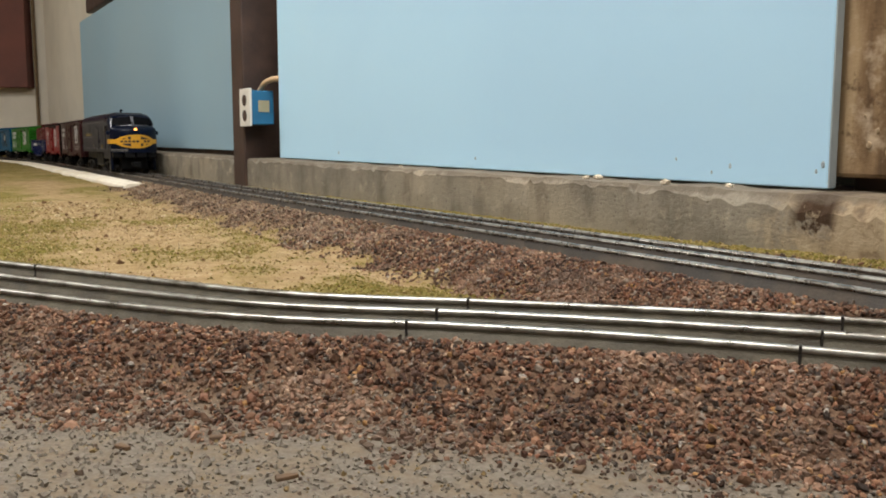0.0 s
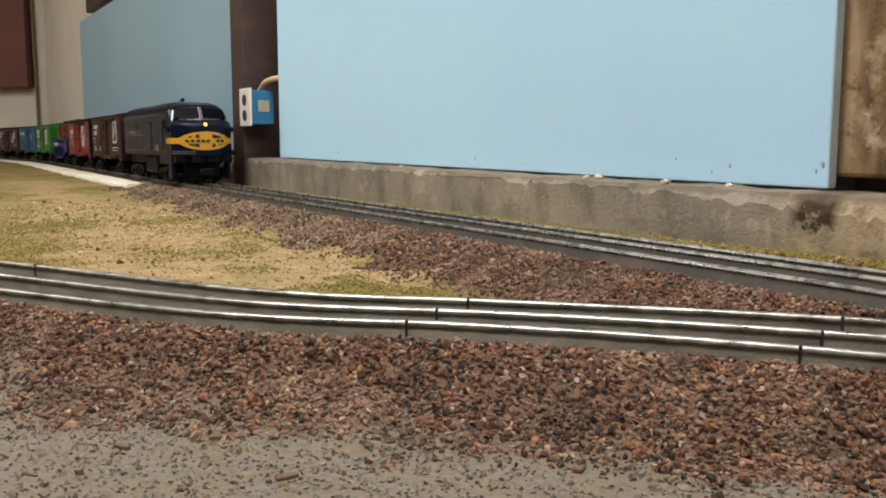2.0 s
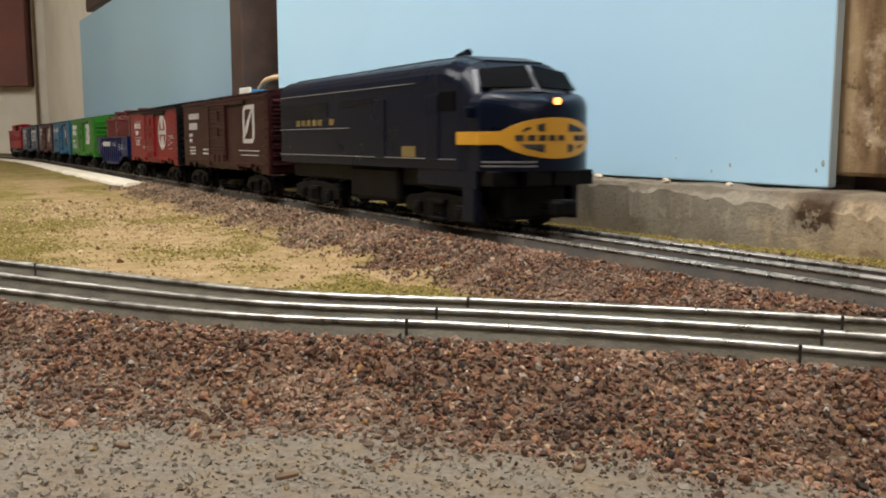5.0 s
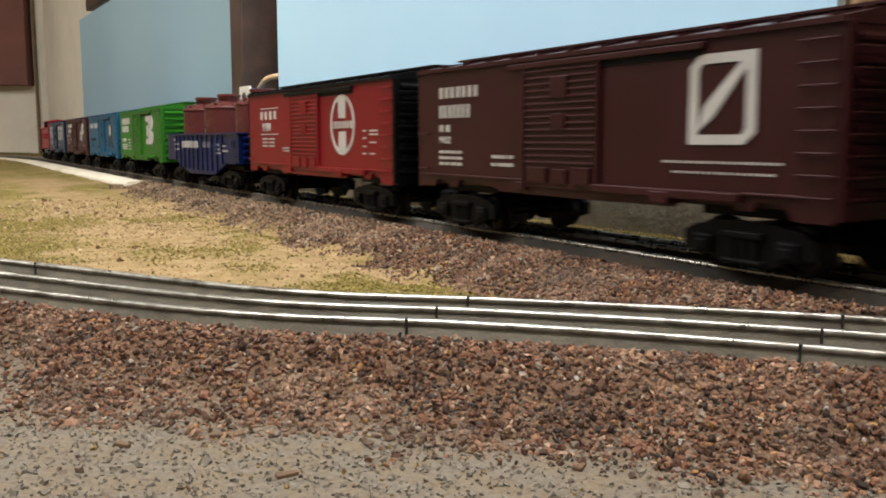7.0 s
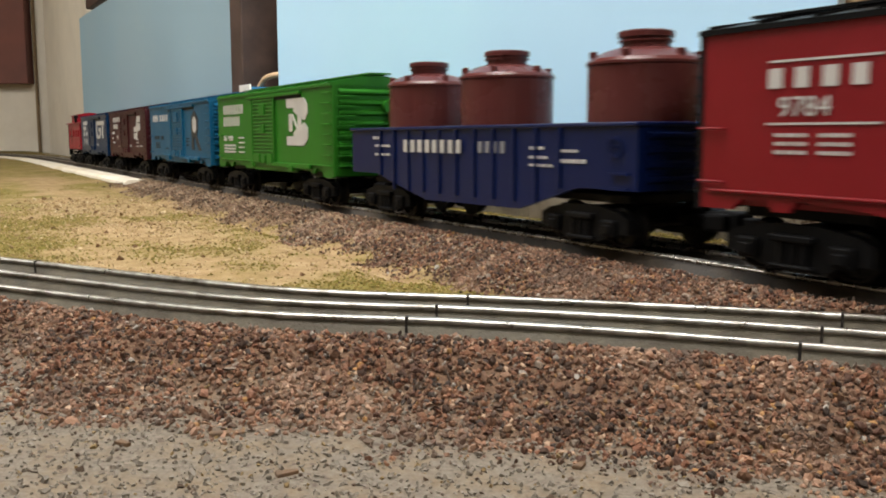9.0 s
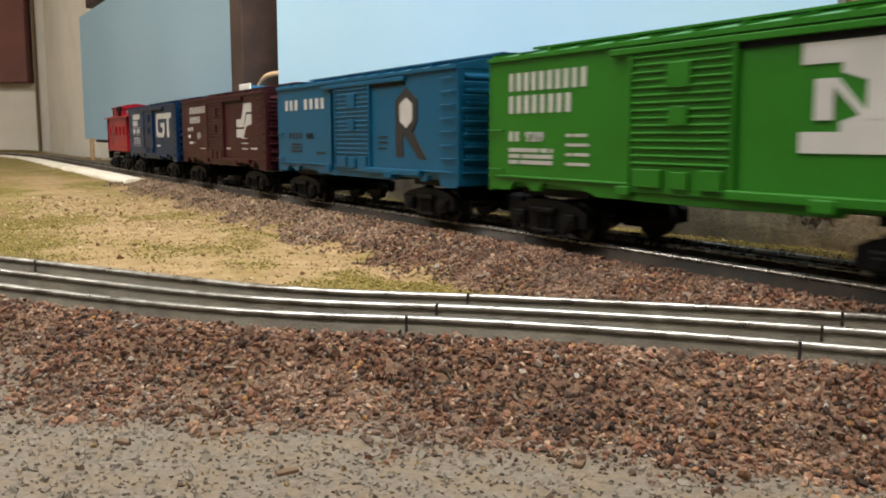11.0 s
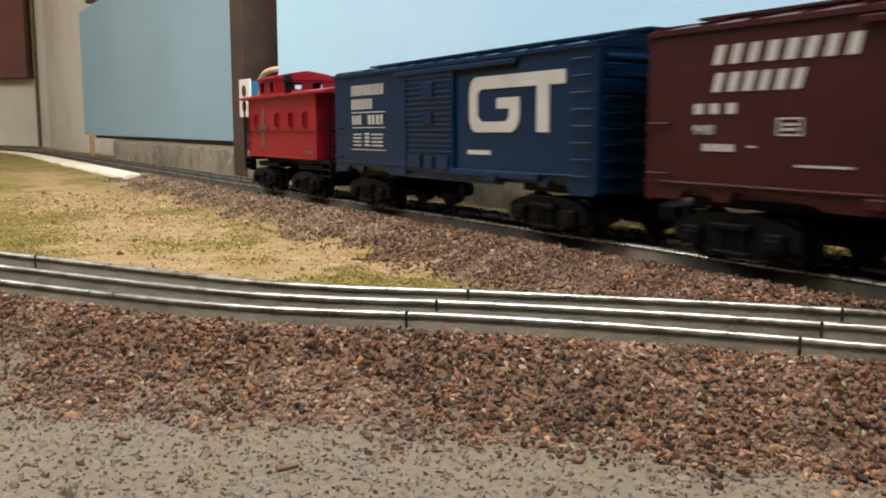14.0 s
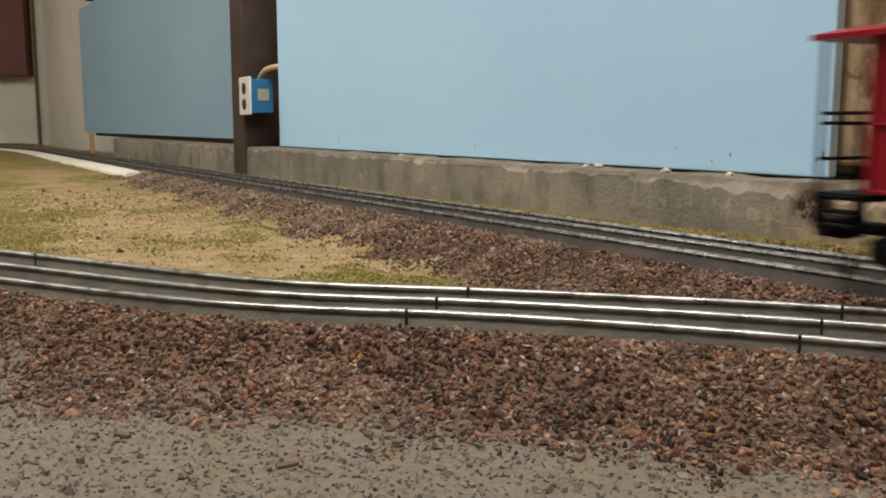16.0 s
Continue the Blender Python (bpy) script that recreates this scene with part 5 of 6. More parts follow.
def gondola():
    car = empty("gondola", "royal blue plastic gondola with ribbed sides carrying three vats", "train car", "cars of the train")
    top, low = 0.0495, 0.0245
    bm = B()
    belly = [(-HALF, low), (-HALF, top), (HALF, top), (HALF, low), (X(0.86), low), (X(0.70), 0.0130), (X(0.36), 0.0120), (X(0.20), 0.0205), (X(0.13), low)]
    for y in (-SIDE, SIDE - 0.0016):
        prism(bm, belly, "y", y, y + 0.0016)
    for s in (-1, 1):
        box(bm, *sorted((s * (HALF - 0.0016), s * HALF)), -SIDE + 0.0016, SIDE - 0.0016, low, top)
        for i in range(4):
            z = 0.027 + i * 0.0057
            prism(bm, [(s * HALF, z), (s * (HALF + 0.0016), z + 0.0012), (s * (HALF + 0.0016), z + 0.0028), (s * HALF, z + 0.004)], "y", -SIDE + 0.004, SIDE - 0.004)
    box(bm, -HALF + 0.001, HALF - 0.001, -SIDE + 0.0016, SIDE - 0.0016, 0.0250, 0.0270)
    body = part("body", bm, M_ROYAL, car)
    bm = B()
    box(bm, -HALF - 0.001, HALF + 0.001, -SIDE - 0.0012, -SIDE + 0.002, top, top + 0.0018, 0.0005)
    box(bm, -HALF - 0.001, HALF + 0.001, SIDE - 0.002, SIDE + 0.0012, top, top + 0.0018, 0.0005)
    for s in (-1, 1):
        box(bm, *sorted((s * (HALF - 0.002), s * (HALF + 0.001))), -SIDE + 0.002, SIDE - 0.002, top, top + 0.0018, 0.0005)
    part("rim", bm, M_ROYAL, car)
    for i in range(11):
        x = X(0.155 + i * 0.066)
        part("rib", box(B(), x - 0.0009, x + 0.0009, -SIDE - 0.0011, -SIDE, 0.0235 if i in (0, 10) else 0.016, top, 0.0003), M_ROYAL, car)
    bm = B()
    for z in (0.0245, 0.0305):
        box(bm, X(0.945), X(0.985), -SIDE - 0.0014, -SIDE - 0.0004, z, z + 0.001)
    part("grab_iron", bm, M_ROYAL, car)
    bm = ring(B(), 0.952, 0.0415, 0.0165, 0.0042, 0.2, -SIDE - 0.0012)
    cyl(bm, (X(0.952), -SIDE - 0.0012, 0.0415), (X(0.952), -SIDE, 0.0415), 0.0008, seg=8)
    part("brake_wheel", bm, M_ROYAL, car)
    ink(body, "data_rows", blocks(blocks(blocks(B(), 0.115, 0.165, 0.0445, 0.0462, 131, 2), 0.125, 0.205, 0.0400, 0.0414, 132, 3), 0.125, 0.205, 0.0350, 0.0364, 133, 3), M_WHITE)
    ink(body, "lettering", blocks(B(), 0.275, 0.525, 0.0375, 0.0442, 134, 8, 0.5, INKY - 0.0012))
    ink(body, "lettering", blocks(B(), 0.565, 0.665, 0.0380, 0.0435, 135, 4, 0.55), M_SILVERPAINT)
    ink(body, "data_rows", blocks(blocks(blocks(B(), 0.730, 0.775, 0.0400, 0.0414, 136, 3), 0.730, 0.785, 0.0360, 0.0372, 137, 3), 0.730, 0.80, 0.0325, 0.0337, 138, 4))
    ink(body, "data_rows", blocks(blocks(B(), 0.815, 0.865, 0.0390, 0.0402, 139, 3), 0.815, 0.885, 0.0345, 0.0362, 140, 5))
    for s in (-1, 1):
        coupler(car, s * HALF * 0.96, s)
        truck(car, s * 0.0825)
    part("underframe", box(B(), -0.10, 0.10, -0.006, 0.006, 0.0165, 0.0245, 0.001), M_BLACK, car)
    return car


def vat():
    v = empty("vat", "glossy maroon plastic vat with a capped neck standing in the gondola", "vat", "vats in the gondola")
    bm = lathe(B(), [(0.0212, 0.0), (0.0219, 0.0010), (0.0219, 0.0478), (0.0226, 0.0483), (0.0226, 0.0494), (0.0216, 0.0508), (0.0160, 0.0540), (0.0110, 0.0556)], 40)
    part("shell", bm, M_VAT, v, smooth=False)
    bm = lathe(B(), [(0.0094, 0.0545), (0.0094, 0.0580), (0.0104, 0.0581), (0.0104, 0.0588), (0.0096, 0.0590), (0.0096, 0.0598), (0.0107, 0.0600), (0.0107, 0.0622), (0.0098, 0.0628)], 32)
    part("cap", bm, M_VAT, v)
    for i in range(6):
        a = 0.4 + i * math.pi / 3
        bm = box(B(), 0.0185, 0.0214, -0.0013, 0.0013, 0.0500, 0.0542, 0.0005, Matrix.Rotation(a, 4, "Z"))
        part("lug", bm, M_VAT, v)
    return v


def caboose():
    car = empty("caboose", "scarlet plastic caboose with cupola and black end platforms", "train car", "cars of the train")
    h, e, low = 0.066, 0.0725, 0.0262
    bm = B()
    wins = [(-0.0512, 0.0042), (-0.0066, 0.0046), (0.0200, 0.0046), (0.0460, 0.0046)]
    xs = [-h] + [v for x, w in wins for v in (x - w / 2, x + w / 2)] + [h]
    for y in (-0.0275, 0.0262):
        for i in range(len(xs) - 1):
            if i % 2:
                box(bm, xs[i], xs[i + 1], y, y + 0.0013, low, 0.0492)
                box(bm, xs[i], xs[i + 1], y, y + 0.0013, 0.0592, e)
            else:
                box(bm, xs[i], xs[i + 1], y, y + 0.0013, low, e)
    for s in (-1, 1):
        box(bm, *sorted((s * (h - 0.0013), s * h)), -0.0262, 0.0262, low, e)
    box(bm, -h, h, -0.0262, 0.0262, low, low + 0.0015)
    body = part("body", bm, M_CABOOSE, car)
    for x, w in wins:
        bm = box(B(), x - w / 2 - 0.0012, x + w / 2 + 0.0012, -0.0290, -0.0275, 0.0592, 0.0604, 0.0003)
        box(bm, x - w / 2 - 0.0012, x + w / 2 + 0.0012, -0.0290, -0.0275, 0.0480, 0.0492, 0.0003)
        for xx in (x - w / 2 - 0.0010, x + w / 2):
            box(bm, xx, xx + 0.0010, -0.0285, -0.0275, 0.0492, 0.0592)
        wf = part("window", bm, M_CABOOSE, body)
        part("sash", box(B(), x - w / 2, x + w / 2, -0.0272, -0.0265, 0.0536, 0.0547), M_CABOOSE, wf)
    bm = B()
    box(bm, -h, h, -0.0283, -0.0275, 0.0462, 0.0470, 0.0002)
    box(bm, -h + 0.002, h - 0.002, -0.0286, -0.0275, low, low + 0.0014, 0.0003)
    for x in (-h, h - 0.0012):
        box(bm, x, x + 0.0012, -0.0283, -0.0275, low, e)
    part("belt_rib", bm, M_CABOOSE, body)
    bm = box(B(), -0.0378, -0.0318, -0.0280, -0.0275, 0.0520, 0.0645)
    box(bm, -0.0378, -0.0318, -0.0280, -0.0275, 0.0345, 0.0460)
    box(bm, -0.0455, -0.0240, -0.0285, -0.0275, 0.0474, 0.0510)
    ink(body, "emblem", bm, M_FADED)
    ink(body, "lettering", box(B(), 0.046, 0.060, -0.0280, -0.0275, 0.0305, 0.0325), M_FADED)
    prof = [(-0.0305, e - 0.0006), (-0.0305, e + 0.0010), (-0.016, e + 0.0040), (0, e + 0.0052), (0.016, e + 0.0040), (0.0305, e + 0.0010), (0.0305, e - 0.0006)]
    part("roof", prism(B(), prof, "x", -h - 0.0175, h + 0.0175), M_CABOOSE, car)
    # cupola
    c0, c1, cz, ct = -0.0550, -0.0190, e, 0.0868
    bm = B()
    cw = [(-0.0470, 0.0080), (-0.0270, 0.0070)]
    cs = [c0] + [v for x, w in cw for v in (x - w / 2, x + w / 2)] + [c1]
    prof = [(-0.0255, ct - 0.0004), (-0.0255, ct + 0.0010), (-0.012, ct + 0.0046), (0, ct + 0.0066), (0.012, ct + 0.0046), (0.0255, ct + 0.0010), (0.0255, ct - 0.0004)]
    cup = part("cupola_roof", prism(bm, prof, "x", c0 - 0.002, c1 + 0.002), M_CABOOSE, car)
    for y in (-0.0235, 0.0223):
        bm = B()
        for i in range(len(cs) - 1):
            if i % 2:
                box(bm, cs[i], cs[i + 1], y, y + 0.0012, cz, 0.0770)
                box(bm, cs[i], cs[i + 1], y, y + 0.0012, 0.0845, ct)
            else:
                box(bm, cs[i], cs[i + 1], y, y + 0.0012, cz, ct)
        part("cupola_side", bm, M_CABOOSE, cup)
    for x in (c0, c1 - 0.0012):
        bm = B()
        for ya, yb in ((-0.0223, -0.012), (0.012, 0.0223), (-0.004, 0.004)):
            box(bm, x, x + 0.0012, ya, yb, cz, ct)
        for ya, yb in ((-0.012, -0.004), (0.004, 0.012)):
            box(bm, x, x + 0.0012, ya, yb, cz, 0.0790)
            box(bm, x, x + 0.0012, ya, yb, 0.0845, ct)
        prism(bm, [(-0.0223, ct), (0, ct + 0.0052), (0.0223, ct)], "x", x, x + 0.0012)
        part("cupola_end", bm, M_CABOOSE, cup)
    bm = lathe(B(), [(0.0022, 0.0), (0.0022, 0.0080), (0.0034, 0.0085), (0.0034, 0.0105), (0.0026, 0.0125), (0.0034, 0.0130), (0.0030, 0.0140)], 14, Matrix.Translation((0.0130, -0.0262, 0.0735)))
    part("smoke_stack", bm, M_BLACK, car)
    # end platforms
    for s in (-1, 1):
        bm = B()
        box(bm, *sorted((s * h, s * (h + 0.0165))), -0.0255, 0.0255, 0.0235, 0.0258, 0.0004)
        deck = part("platform", bm, M_BLACK, car)
        for y in (-0.0265, 0.0220):
            for k in range(3):
                z = 0.0150 + k * 0.0045
                part("step", box(B(), *sorted((s * (h + 0.004), s * (h + 0.0165))), y, y + 0.0045, z, z + 0.0010, 0.0002), M_BLACK, deck)
            for xx in (h + 0.0035, h + 0.0160):
                part("step_side", box(B(), *sorted((s * xx, s * (xx + 0.0008))), y, y + 0.0045, 0.0145, 0.0250), M_BLACK, deck)
        bm = B()
        for y in (-0.0262, -0.009, 0.009, 0.0262):
            cyl(bm, (s * (h + 0.0160), y, 0.0250), (s * (h + 0.0160), y, e if abs(y) > 0.02 else 0.047), 0.0007, seg=6)
        for z in (0.0360, 0.0470):
            cyl(bm, (s * (h + 0.0160), -0.0262, z), (s * (h + 0.0160), 0.0262, z), 0.0006, seg=6)
        cyl(bm, (s * (h + 0.0005), -0.0262, 0.0500), (s * (h + 0.0160), -0.0262, 0.0500), 0.0006, seg=6)
        part("railing", bm, M_BLACK, deck)
        part("end_ladder", ladder_bm(s * (h + 0.0168), 0.010, 0.022, 0.030, 0.075, 7), M_BLACK, car)
        part("end_door", box(B(), *sorted((s * h, s * (h + 0.0007))), -0.007, 0.007, low + 0.002, 0.066, 0.0003), M_CABOOSE, car)
        part("end_window", box(B(), *sorted((s * (h + 0.0005), s * (h + 0.0010))), -0.004, 0.004, 0.050, 0.061), M_DARKGLASS, car)
        coupler(car, s * (h + 0.010), s)
        truck(car, s * 0.0410, half=0.0235, base=0.0150)
    part("underframe", box(B(), -h, h, -0.0150, 0.0150, 0.0205, low, 0.0015), M_BLACK, car)
    return car


def ladder_bm(x, y0, y1, z0, z1, n):
    bm = B()
    for y in (y0, y1):
        cyl(bm, (x, y, z0), (x, y, z1), 0.0006, seg=6)
    for i in range(n):
        z = z0 + (z1 - z0) * (i + 0.5) / n
        cyl(bm, (x, y0, z), (x, y1, z), 0.0005, seg=6)
    return bm


# ---- diesel ----
NOSE, LH = 0.1375, 0.1375


def nose_x(y):
    return NOSE - 0.0165 * (abs(y) / SIDE) ** 2.6


def loft(bm, sections):
    rings = []
    for x, w, zb, zt, r in sections:
        pts = [(-w, zb), (-w, (zb + zt - r) / 2), (-w, zt - r)]
        for i in range(1, 7):
            a = math.pi - i * math.pi / 2 / 6
            pts.append((-w + r * 1.0 + r * math.cos(a), zt - r + r * math.sin(a)))
        pts += [(-y, z) for y, z in reversed(pts)]
        rings.append([bm.verts.new((x, y, z)) for y, z in pts])
    n = len(rings[0])
    for a, b in zip(rings, rings[1:]):
        for i in range(n):
            bm.faces.new((a[i], a[(i + 1) % n], b[(i + 1) % n], b[i]))
    bm.faces.new(rings[0])
    bm.faces.new(rings[-1])
    return bm


def plate(bm, pts, thick):
    """A thin plate from corner points, thickened along its normal."""
    p = [Vector(q) for q in pts]
    n = (p[1] - p[0]).cross(p[2] - p[0]).normalized() * thick
    a = [bm.verts.new(q) for q in p]
    b = [bm.verts.new(q + n) for q in p]
    k = len(p)
    bm.faces.new(a)
    bm.faces.new(b)
    for i in range(k):
        bm.faces.new((a[i], a[(i + 1) % k], b[(i + 1) % k], b[i]))
    return bm


def diesel():
    car = empty("diesel_locomotive", "dark blue streamlined diesel locomotive with a yellow nose emblem", "locomotive")
    # long hood and cab
    bm = loft(B(), [(-LH, SIDE - 0.001, 0.0300, 0.0860, 0.010), (-LH + 0.003, SIDE, 0.0300, 0.0878, 0.011), (0.070, SIDE, 0.0300, 0.0878, 0.011),
                    (0.090, SIDE, 0.0300, 0.0878, 0.0115), (0.1030, SIDE, 0.0300, 0.0850, 0.0135), (0.1085, SIDE * 0.985, 0.0300, 0.0805, 0.0125), (0.1165, SIDE * 0.96, 0.0300, 0.0695, 0.008)])
    body = part("body", bm, M_LOCO, car)
    ys = [SIDE * math.sin(i / 12 * math.pi / 2) for i in range(13)]
    bm = B()
    secs = []
    for y in sorted({abs(v) for v in ys}, reverse=True):
        x = nose_x(y)
        secs.append((x, max(y, 0.002), 0.0300, 0.0690 - 0.0055 * ((x - 0.1165) / 0.021) ** 2, min(0.007, max(y, 0.002) * 0.7)))
    loft(bm, [(0.1120, SIDE, 0.0300, 0.0692, 0.007)] + secs)
    part("nose", bm, M_LOCO, car, smooth=False)
    # silver-blue roof panel with fans and horn
    bm = loft(B(), [(-LH + 0.006, 0.0195, 0.0850, 0.0892, 0.0022), (0.088, 0.0195, 0.0850, 0.0892, 0.0022), (0.1030, 0.0180, 0.0820, 0.0860, 0.0022)])
    roof = part("roof", bm, M_LOCOROOF, car)
    for x in (-0.09, -0.045):
        part("fan", lathe(B(), [(0.0125, 0.0885), (0.0125, 0.0902), (0.0105, 0.0908), (0.004, 0.0908)], 24, Matrix.Translation((x, 0, 0))), M_LOCO, roof)
    part("roof_hatch", box(B(), -0.020, 0.055, -0.0125, 0.0125, 0.0886, 0.0906, 0.0008), M_LOCO, roof)
    bm = cyl(B(), (0.060, -0.006, 0.0918), (0.072, -0.006, 0.0926), 0.0009, 0.0022, 10)
    cyl(bm, (0.064, -0.006, 0.0885), (0.064, -0.006, 0.0922), 0.0007, seg=6)
    part("horn", bm, M_LOCO, roof)
    # windshield: silver surround and dark panes, one each side of the centre post
    for s in (-1, 1):
        frame_pts = [(0.1232, s * 0.0006, 0.0695), (0.1150, s * 0.0282, 0.0682), (0.1075, s * 0.0258, 0.0802), (0.1130, s * 0.0006, 0.0832)]
        cx = [sum(p[i] for p in frame_pts) / 4 for i in range(3)]
        pane = [tuple(cx[i] + (p[i] - cx[i]) * (0.91 if i == 1 else 0.80) for i in range(3)) for p in frame_pts]
        order = (lambda q: q if s < 0 else q[::-1])
        fr = part("windshield_frame", plate(B(), order(frame_pts), 0.0008), M_SILVERPAINT, car, "silver windshield frame")
        pane = [(p[0] + 0.0018, p[1], p[2] + 0.0013) for p in pane]
        part("pane", plate(B(), order(pane), 0.0006), M_DARKGLASS, fr)
        # filler under the windshield
        part("side_window", box(B(), 0.0855, 0.1000, *sorted((s * SIDE, s * (SIDE + 0.0005))), 0.0600, 0.0700, 0.0002), M_DARKGLASS, car)
    # headlight
    hx = nose_x(0) - 0.0022
    bm = cyl(B(), (hx - 0.004, 0, 0.0640), (hx + 0.0026, 0, 0.0640), 0.0030, seg=18)
    hl = part("headlight", bm, M_LOCO, car)
    part("lens", cyl(B(), (hx + 0.0026, 0, 0.0640), (hx + 0.0032, 0, 0.0640), 0.0018, seg=16), M_BEAM, hl, "glowing warm headlight lens")
    # yellow band and oval wrapped round the nose
    bm = B()
    rows = []
    zc = 0.0462
    n = 48
    for i in range(n + 1):
        y = -SIDE + 2 * SIDE * i / n
        half = 0.0032
        if abs(y) < 0.0250:
            half = max(half, 0.0100 * math.sqrt(max(0, 1 - (y / 0.0250) ** 2)))
        rows.append((nose_x(y) + 0.0005, y * 1.012, half))
    pts = [(0.1020, -SIDE - 0.0005, 0.0032)] + rows + [(0.1020, SIDE + 0.0005, 0.0032)]
    lo = [bm.verts.new((x, y, zc - q)) for x, y, q in pts]
    hi = [bm.verts.new((x, y, zc + q)) for x, y, q in pts]
    li = [bm.verts.new((x - 0.001, y * 0.99, zc - q)) for x, y, q in pts]
    ho = [bm.verts.new((x - 0.001, y * 0.99, zc + q)) for x, y, q in pts]
    for i in range(len(pts) - 1):
        bm.faces.new((lo[i], lo[i + 1], hi[i + 1], hi[i]))
        bm.faces.new((li[i], ho[i], ho[i + 1], li[i + 1]))
        bm.faces.new((hi[i], hi[i + 1], ho[i + 1], ho[i]))
        bm.faces.new((lo[i], li[i], li[i + 1], lo[i + 1]))
    band = part("nose_band", bm, M_YELLOW, car, "golden yellow nose band and oval")
    bm = B()
    for sy in (-1, 1):
        for sz in (-1, 1):
            y0, y1 = sy * 0.0065, sy * 0.0170
            q = [(nose_x(y0) + 0.0009, y0, zc + sz * 0.0030), (nose_x(y1) + 0.0009, y1, zc + sz * 0.0030), (nose_x(sy * 0.0155) + 0.0009, sy * 0.0155, zc + sz * 0.0048), (nose_x(y0) + 0.0009, y0, zc + sz * 0.0072)]
            plate(bm, q, 0.0002)
    part("emblem_quadrant", bm, M_INK, band)
    bm = B()
    for i in range(8):
        y = -0.0195 + i * 0.0050
        if i == 5:
            continue
        plate(bm, [(nose_x(y) + 0.0010, y, zc - 0.0014), (nose_x(y + 0.003) + 0.0010, y + 0.0034, zc - 0.0014), (nose_x(y + 0.003) + 0.0010, y + 0.0034, zc + 0.0014), (nose_x(y) + 0.0010, y, zc + 0.0014)], 0.0002)
    part("emblem_lettering", bm, M_INK, band)
    # side details, both sides
    for s in (-1, 1):
        yy = sorted((s * (SIDE - 0.0002), s * (SIDE + 0.0005)))
        part("stripe", box(B(), -LH + 0.002, 0.1000, *yy, 0.0352, 0.0357), M_SILVERPAINT, body)
        part("stripe", box(B(), -LH + 0.002, -0.020, *yy, 0.0528, 0.0533), M_SILVERPAINT, body)
        part("stripe", box(B(), -LH + 0.003, 0.060, *yy, 0.0758, 0.0763), M_SILVERPAINT, body)
        part("louvre", louvres(s), M_LOCO, body)
        bm = B()
        for i in range(7):
            if i != 5:
                x = -0.104 + i * 0.0092
                box(bm, x, x + 0.0062, *yy, 0.0552, 0.0592)
        part("lettering", bm, M_GOLD, body)
        bm = box(B(), 0.0460, 0.0462 + 0.0145, *yy, 0.0360, 0.0420)
        part("number_panel", bm, M_GOLD, body)
        for x in (0.020, 0.0780):
            bm = box(B(), x - 0.0065, x + 0.0065, *sorted((s * (SIDE - 0.0002), s * (SIDE + 0.0006))), 0.0345, 0.0690, 0.0003)
            part("side_door", bm, M_LOCO, body)
        part("skirt", box(B(), 0.062, 0.1180, *sorted((s * (SIDE - 0.0022), s * (SIDE - 0.0004))), 0.0215, 0.0302, 0.0004), M_LOCO, car)
        # pilot side posts and mirrors
        part("step", box(B(), 0.1050, 0.1160, *sorted((s * (SIDE - 0.0045), s * (SIDE - 0.0005))), 0.0040, 0.0300, 0.0008), M_LOCO, car)
        part("number_board", box(B(), 0.1135, 0.1165, *sorted((s * (SIDE - 0.001), s * (SIDE + 0.0040))), 0.0560, 0.0615, 0.0006), M_LOCO, car)
    bm = B()
    for y in (-0.022, -0.0075, 0.0075, 0.022):
        box(bm, 0.100, nose_x(y) - 0.001, y - 0.0065, y + 0.0065, 0.0225, 0.0302, 0.0008)
    part("pilot", bm, M_BLACK, car)
    part("pilot", box(B(), 0.108, 0.1220, -0.0175, 0.0175, 0.0050, 0.0230, 0.002), M_BLACK, car)
    bm = B()
    for z in (0.0322, 0.0342):
        for i in range(10):
            y0, y1 = -0.0300 + i * 0.002, -0.0300 + (i + 1) * 0.002
            plate(bm, [(nose_x(y0) + 0.0002, y0, z), (nose_x(y1) + 0.0002, y1, z), (nose_x(y1) + 0.0006, y1, z + 0.0008), (nose_x(y0) + 0.0006, y0, z + 0.0008)], 0.0002)
    part("nose_trim", bm, M_SILVERPAINT, car)
    part("fuel_tank", box(B(), -0.030, 0.034, -0.0265, 0.0265, 0.0085, 0.0302, 0.003), M_BLACK, car)
    part("underframe", box(B(), -0.128, 0.104, -0.024, 0.024, 0.0195, 0.0302, 0.001), M_BLACK, car)
    for x in (-0.082, 0.078):
        truck(car, x, half=0.0360, base=0.0215)
    coupler(car, -LH * 0.97, -1)
    coupler(car, LH * 0.94, 1)
    return car


def louvres(s):
    bm = B()
    for k in range(6):
        z = 0.0615 + k * 0.0016
        box(bm, -LH + 0.006, -0.052, *sorted((s * (SIDE - 0.0002), s * (SIDE + 0.0006))), z, z + 0.0007)
    for k in range(3):
        z = 0.0665 + k * 0.0016
        box(bm, -0.036, 0.010, *sorted((s * (SIDE - 0.0002), s * (SIDE + 0.0006))), z, z + 0.0007)
    return bm


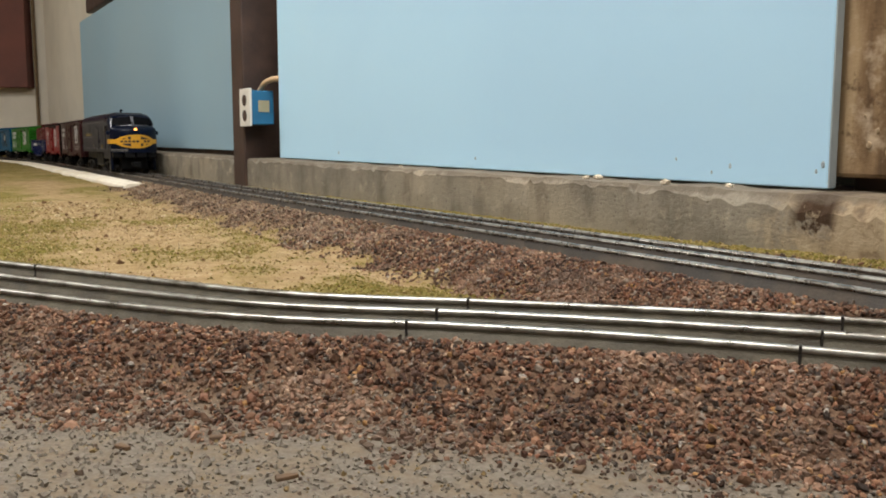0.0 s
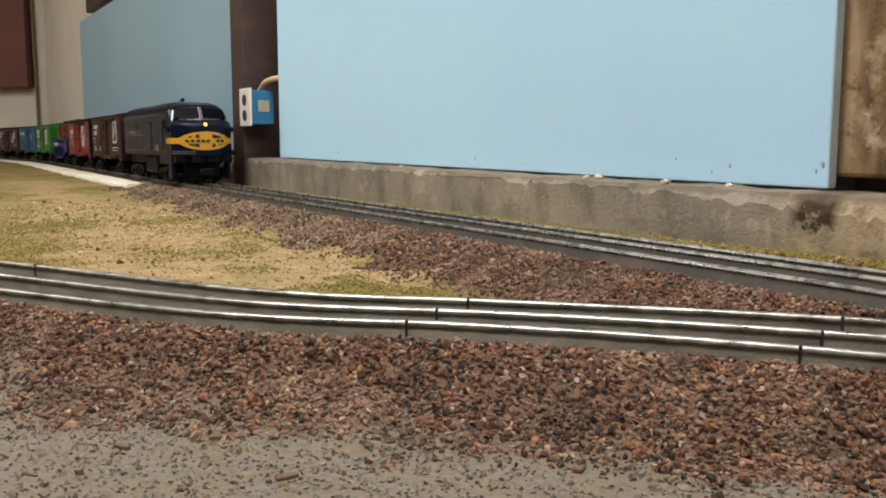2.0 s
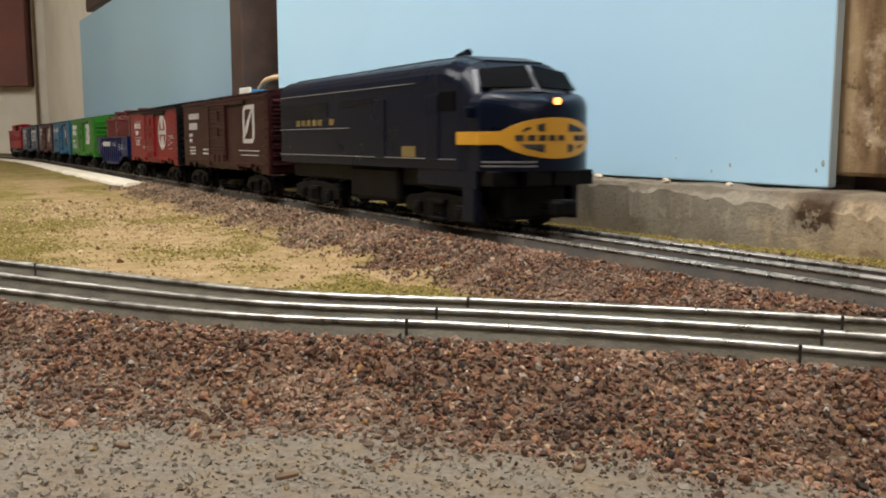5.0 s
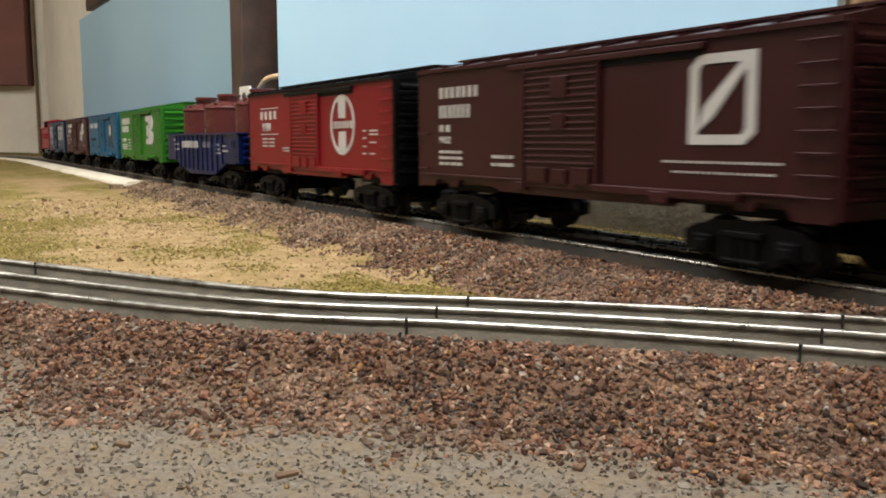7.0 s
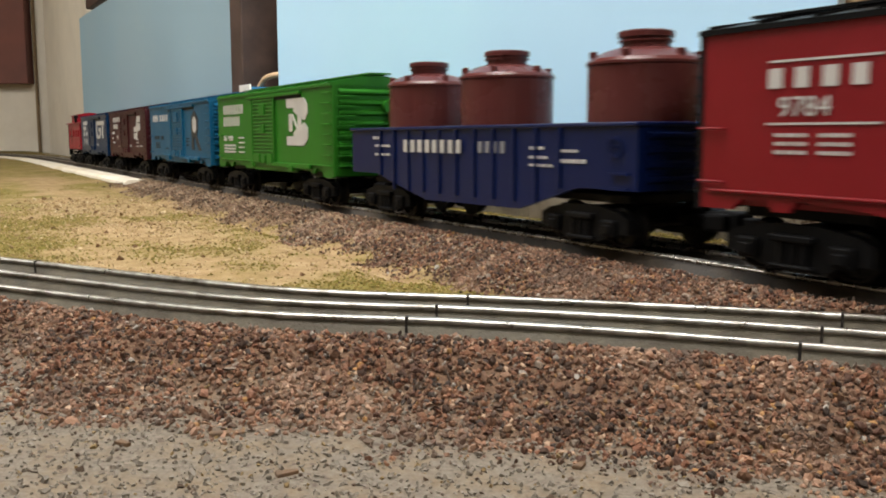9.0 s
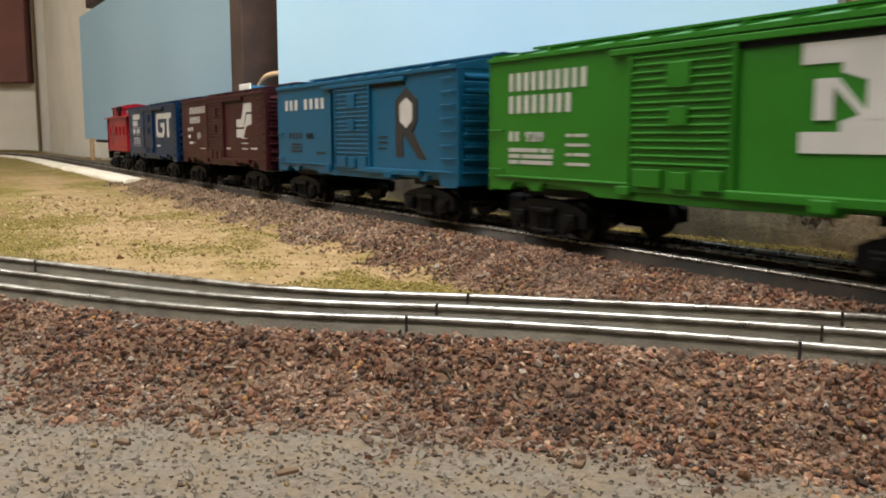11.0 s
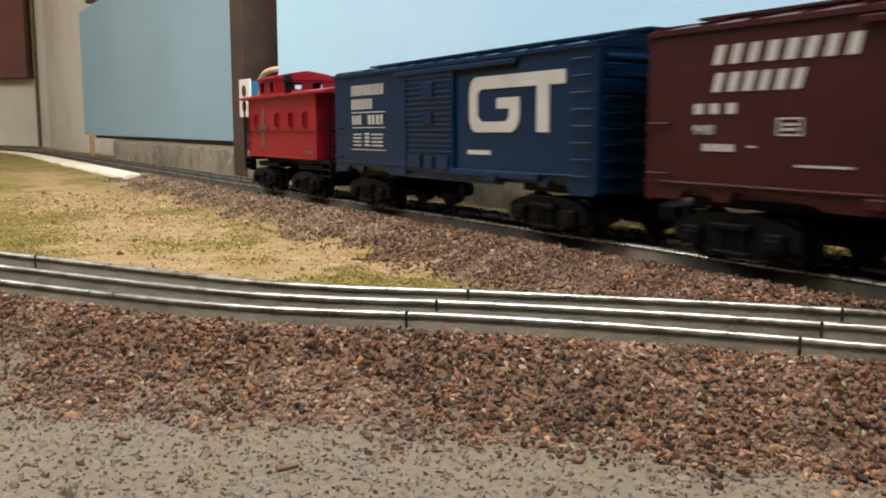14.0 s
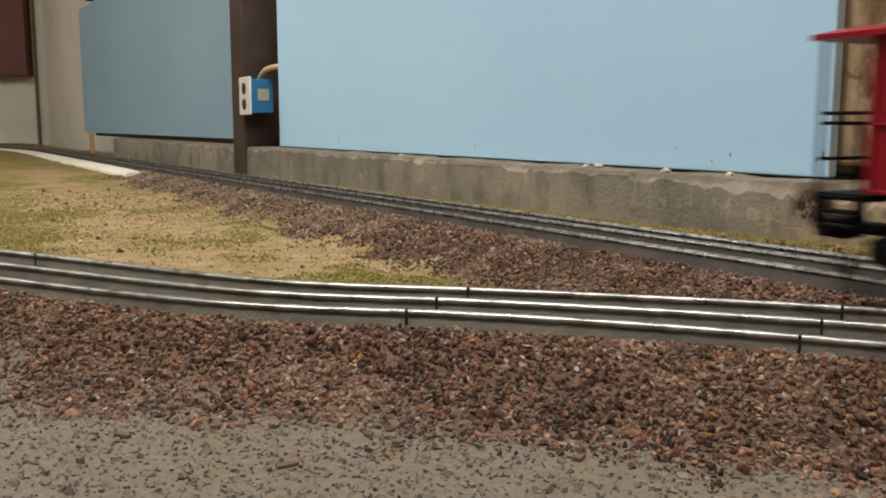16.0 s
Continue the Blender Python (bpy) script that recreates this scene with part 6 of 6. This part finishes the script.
PITCH, GAP, LONG, LOCO = 0.2984, 0.0255, 1.139, 1.111
loco = diesel()
CARS = [
    (loco, -GAP - 2 * LH * LOCO, 2 * LH * LOCO),
    (boxcar("dark oxide brown plastic boxcar with a white square emblem", M_WPBROWN, M_WPBROWN, decals_wp), 0 * PITCH, 0.234 * LONG),
    (boxcar("bright red plastic boxcar with black roof and white round emblem", M_RED, M_BLACK, decals_atsf), 1 * PITCH, 0.234 * LONG),
    (gondola(), 2 * PITCH, 0.234 * LONG),
    (boxcar("grass green plastic boxcar with a bold white emblem", M_GREEN, M_GREEN, decals_bn), 3 * PITCH, 0.234 * LONG),
    (boxcar("sky blue plastic boxcar with its door ajar and black emblem", M_ROCK, M_ROCK, decals_rock, 0.0095), 4 * PITCH, 0.234 * LONG),
    (boxcar("tuscan brown plastic boxcar with a white angular emblem", M_SEABROWN, M_SEABROWN, decals_sbd), 5 * PITCH, 0.234 * LONG),
    (boxcar("navy blue plastic boxcar with large white joined emblem", M_NAVY, M_NAVY, decals_gt), 6 * PITCH, 0.234 * LONG),
    (caboose(), 7 * PITCH - 0.009, 0.165 * LONG),
]
first_vat = vat()
VATS = [(first_vat, -0.083), (copy_thing(first_vat, Matrix()), -0.008), (copy_thing(first_vat, Matrix()), 0.0865)]

for thing_ in [c[0] for c in CARS] + [v[0] for v in VATS]:
    thing_.scale = (LONG, LONG, 1.024)
loco.scale = (LOCO, LOCO, 1.025)

# station of the first car's head along the back track at each time
TIMES = [0.0, 1.5, 3.5, 4.2, 6.5, 7.0, 7.5, 8.0, 8.5, 9.0, 11.5, 12.5, 13.0, 14.0, 14.5, 15.0, 15.5, 16.0]
STATIONS = [1.92, 1.606, 1.228, 1.07, 0.4731, 0.346, 0.2147, 0.0829, -0.044, -0.161, -0.736, -0.966, -1.083, -1.3287, -1.45, -1.596, -1.743, -1.91]



def station(t):
    """Smooth passage through the timed stations."""
    n = len(TIMES)
    slope = [(STATIONS[min(i + 1, n - 1)] - STATIONS[max(i - 1, 0)]) / (TIMES[min(i + 1, n - 1)] - TIMES[max(i - 1, 0)]) for i in range(n)]
    i = max(0, min(n - 2, int(np.searchsorted(TIMES, t, "right")) - 1))
    h = TIMES[i + 1] - TIMES[i]
    q = (t - TIMES[i]) / h
    return ((2 * q ** 3 - 3 * q ** 2 + 1) * STATIONS[i] + (q ** 3 - 2 * q ** 2 + q) * h * slope[i]
            + (-2 * q ** 3 + 3 * q ** 2) * STATIONS[i + 1] + (q ** 3 - q ** 2) * h * slope[i + 1])


def on_track(s, length):
    xa, ya, _ = far_at(s + 0.17 * length)
    xb, yb, _ = far_at(s + 0.83 * length)
    a = math.atan2(ya - yb, xa - xb)
    za, zb = FAR_TOP - float(drop(s + 0.17 * length)), FAR_TOP - float(drop(s + 0.83 * length))
    return Matrix.Translation(((xa + xb) / 2, (ya + yb) / 2, (za + zb) / 2)) @ Matrix.Rotation(a, 4, "Z") @ Matrix.Rotation(-math.atan((za - zb) / (0.66 * length)), 4, "Y")


def motions():
    steps = [i * 0.25 for i in range(65)]
    for car, off, length in CARS:
        walk(car, [(t, on_track(station(t) + off, length)) for t in steps])
    for v, x in VATS:
        walk(v, [(t, on_track(station(t) + 2 * PITCH, 0.234 * LONG) @ Matrix.Translation((x * LONG, 0, 0.0278)) @ Matrix.Rotation(x * 31, 4, "Z")) for t in steps])
    # the wheels roll along
    spins = [i / FPS for i in range(int(16 * FPS) + 1)]
    turned = [(station(0) - station(t)) / 0.0092 for t in spins]
    for w, wx in WHEELS:
        walk(w, [(t, Matrix.Translation((wx, 0, 0.0085)) @ Matrix.Rotation(a, 4, "Y")) for t, a in zip(spins, turned)])


motions()
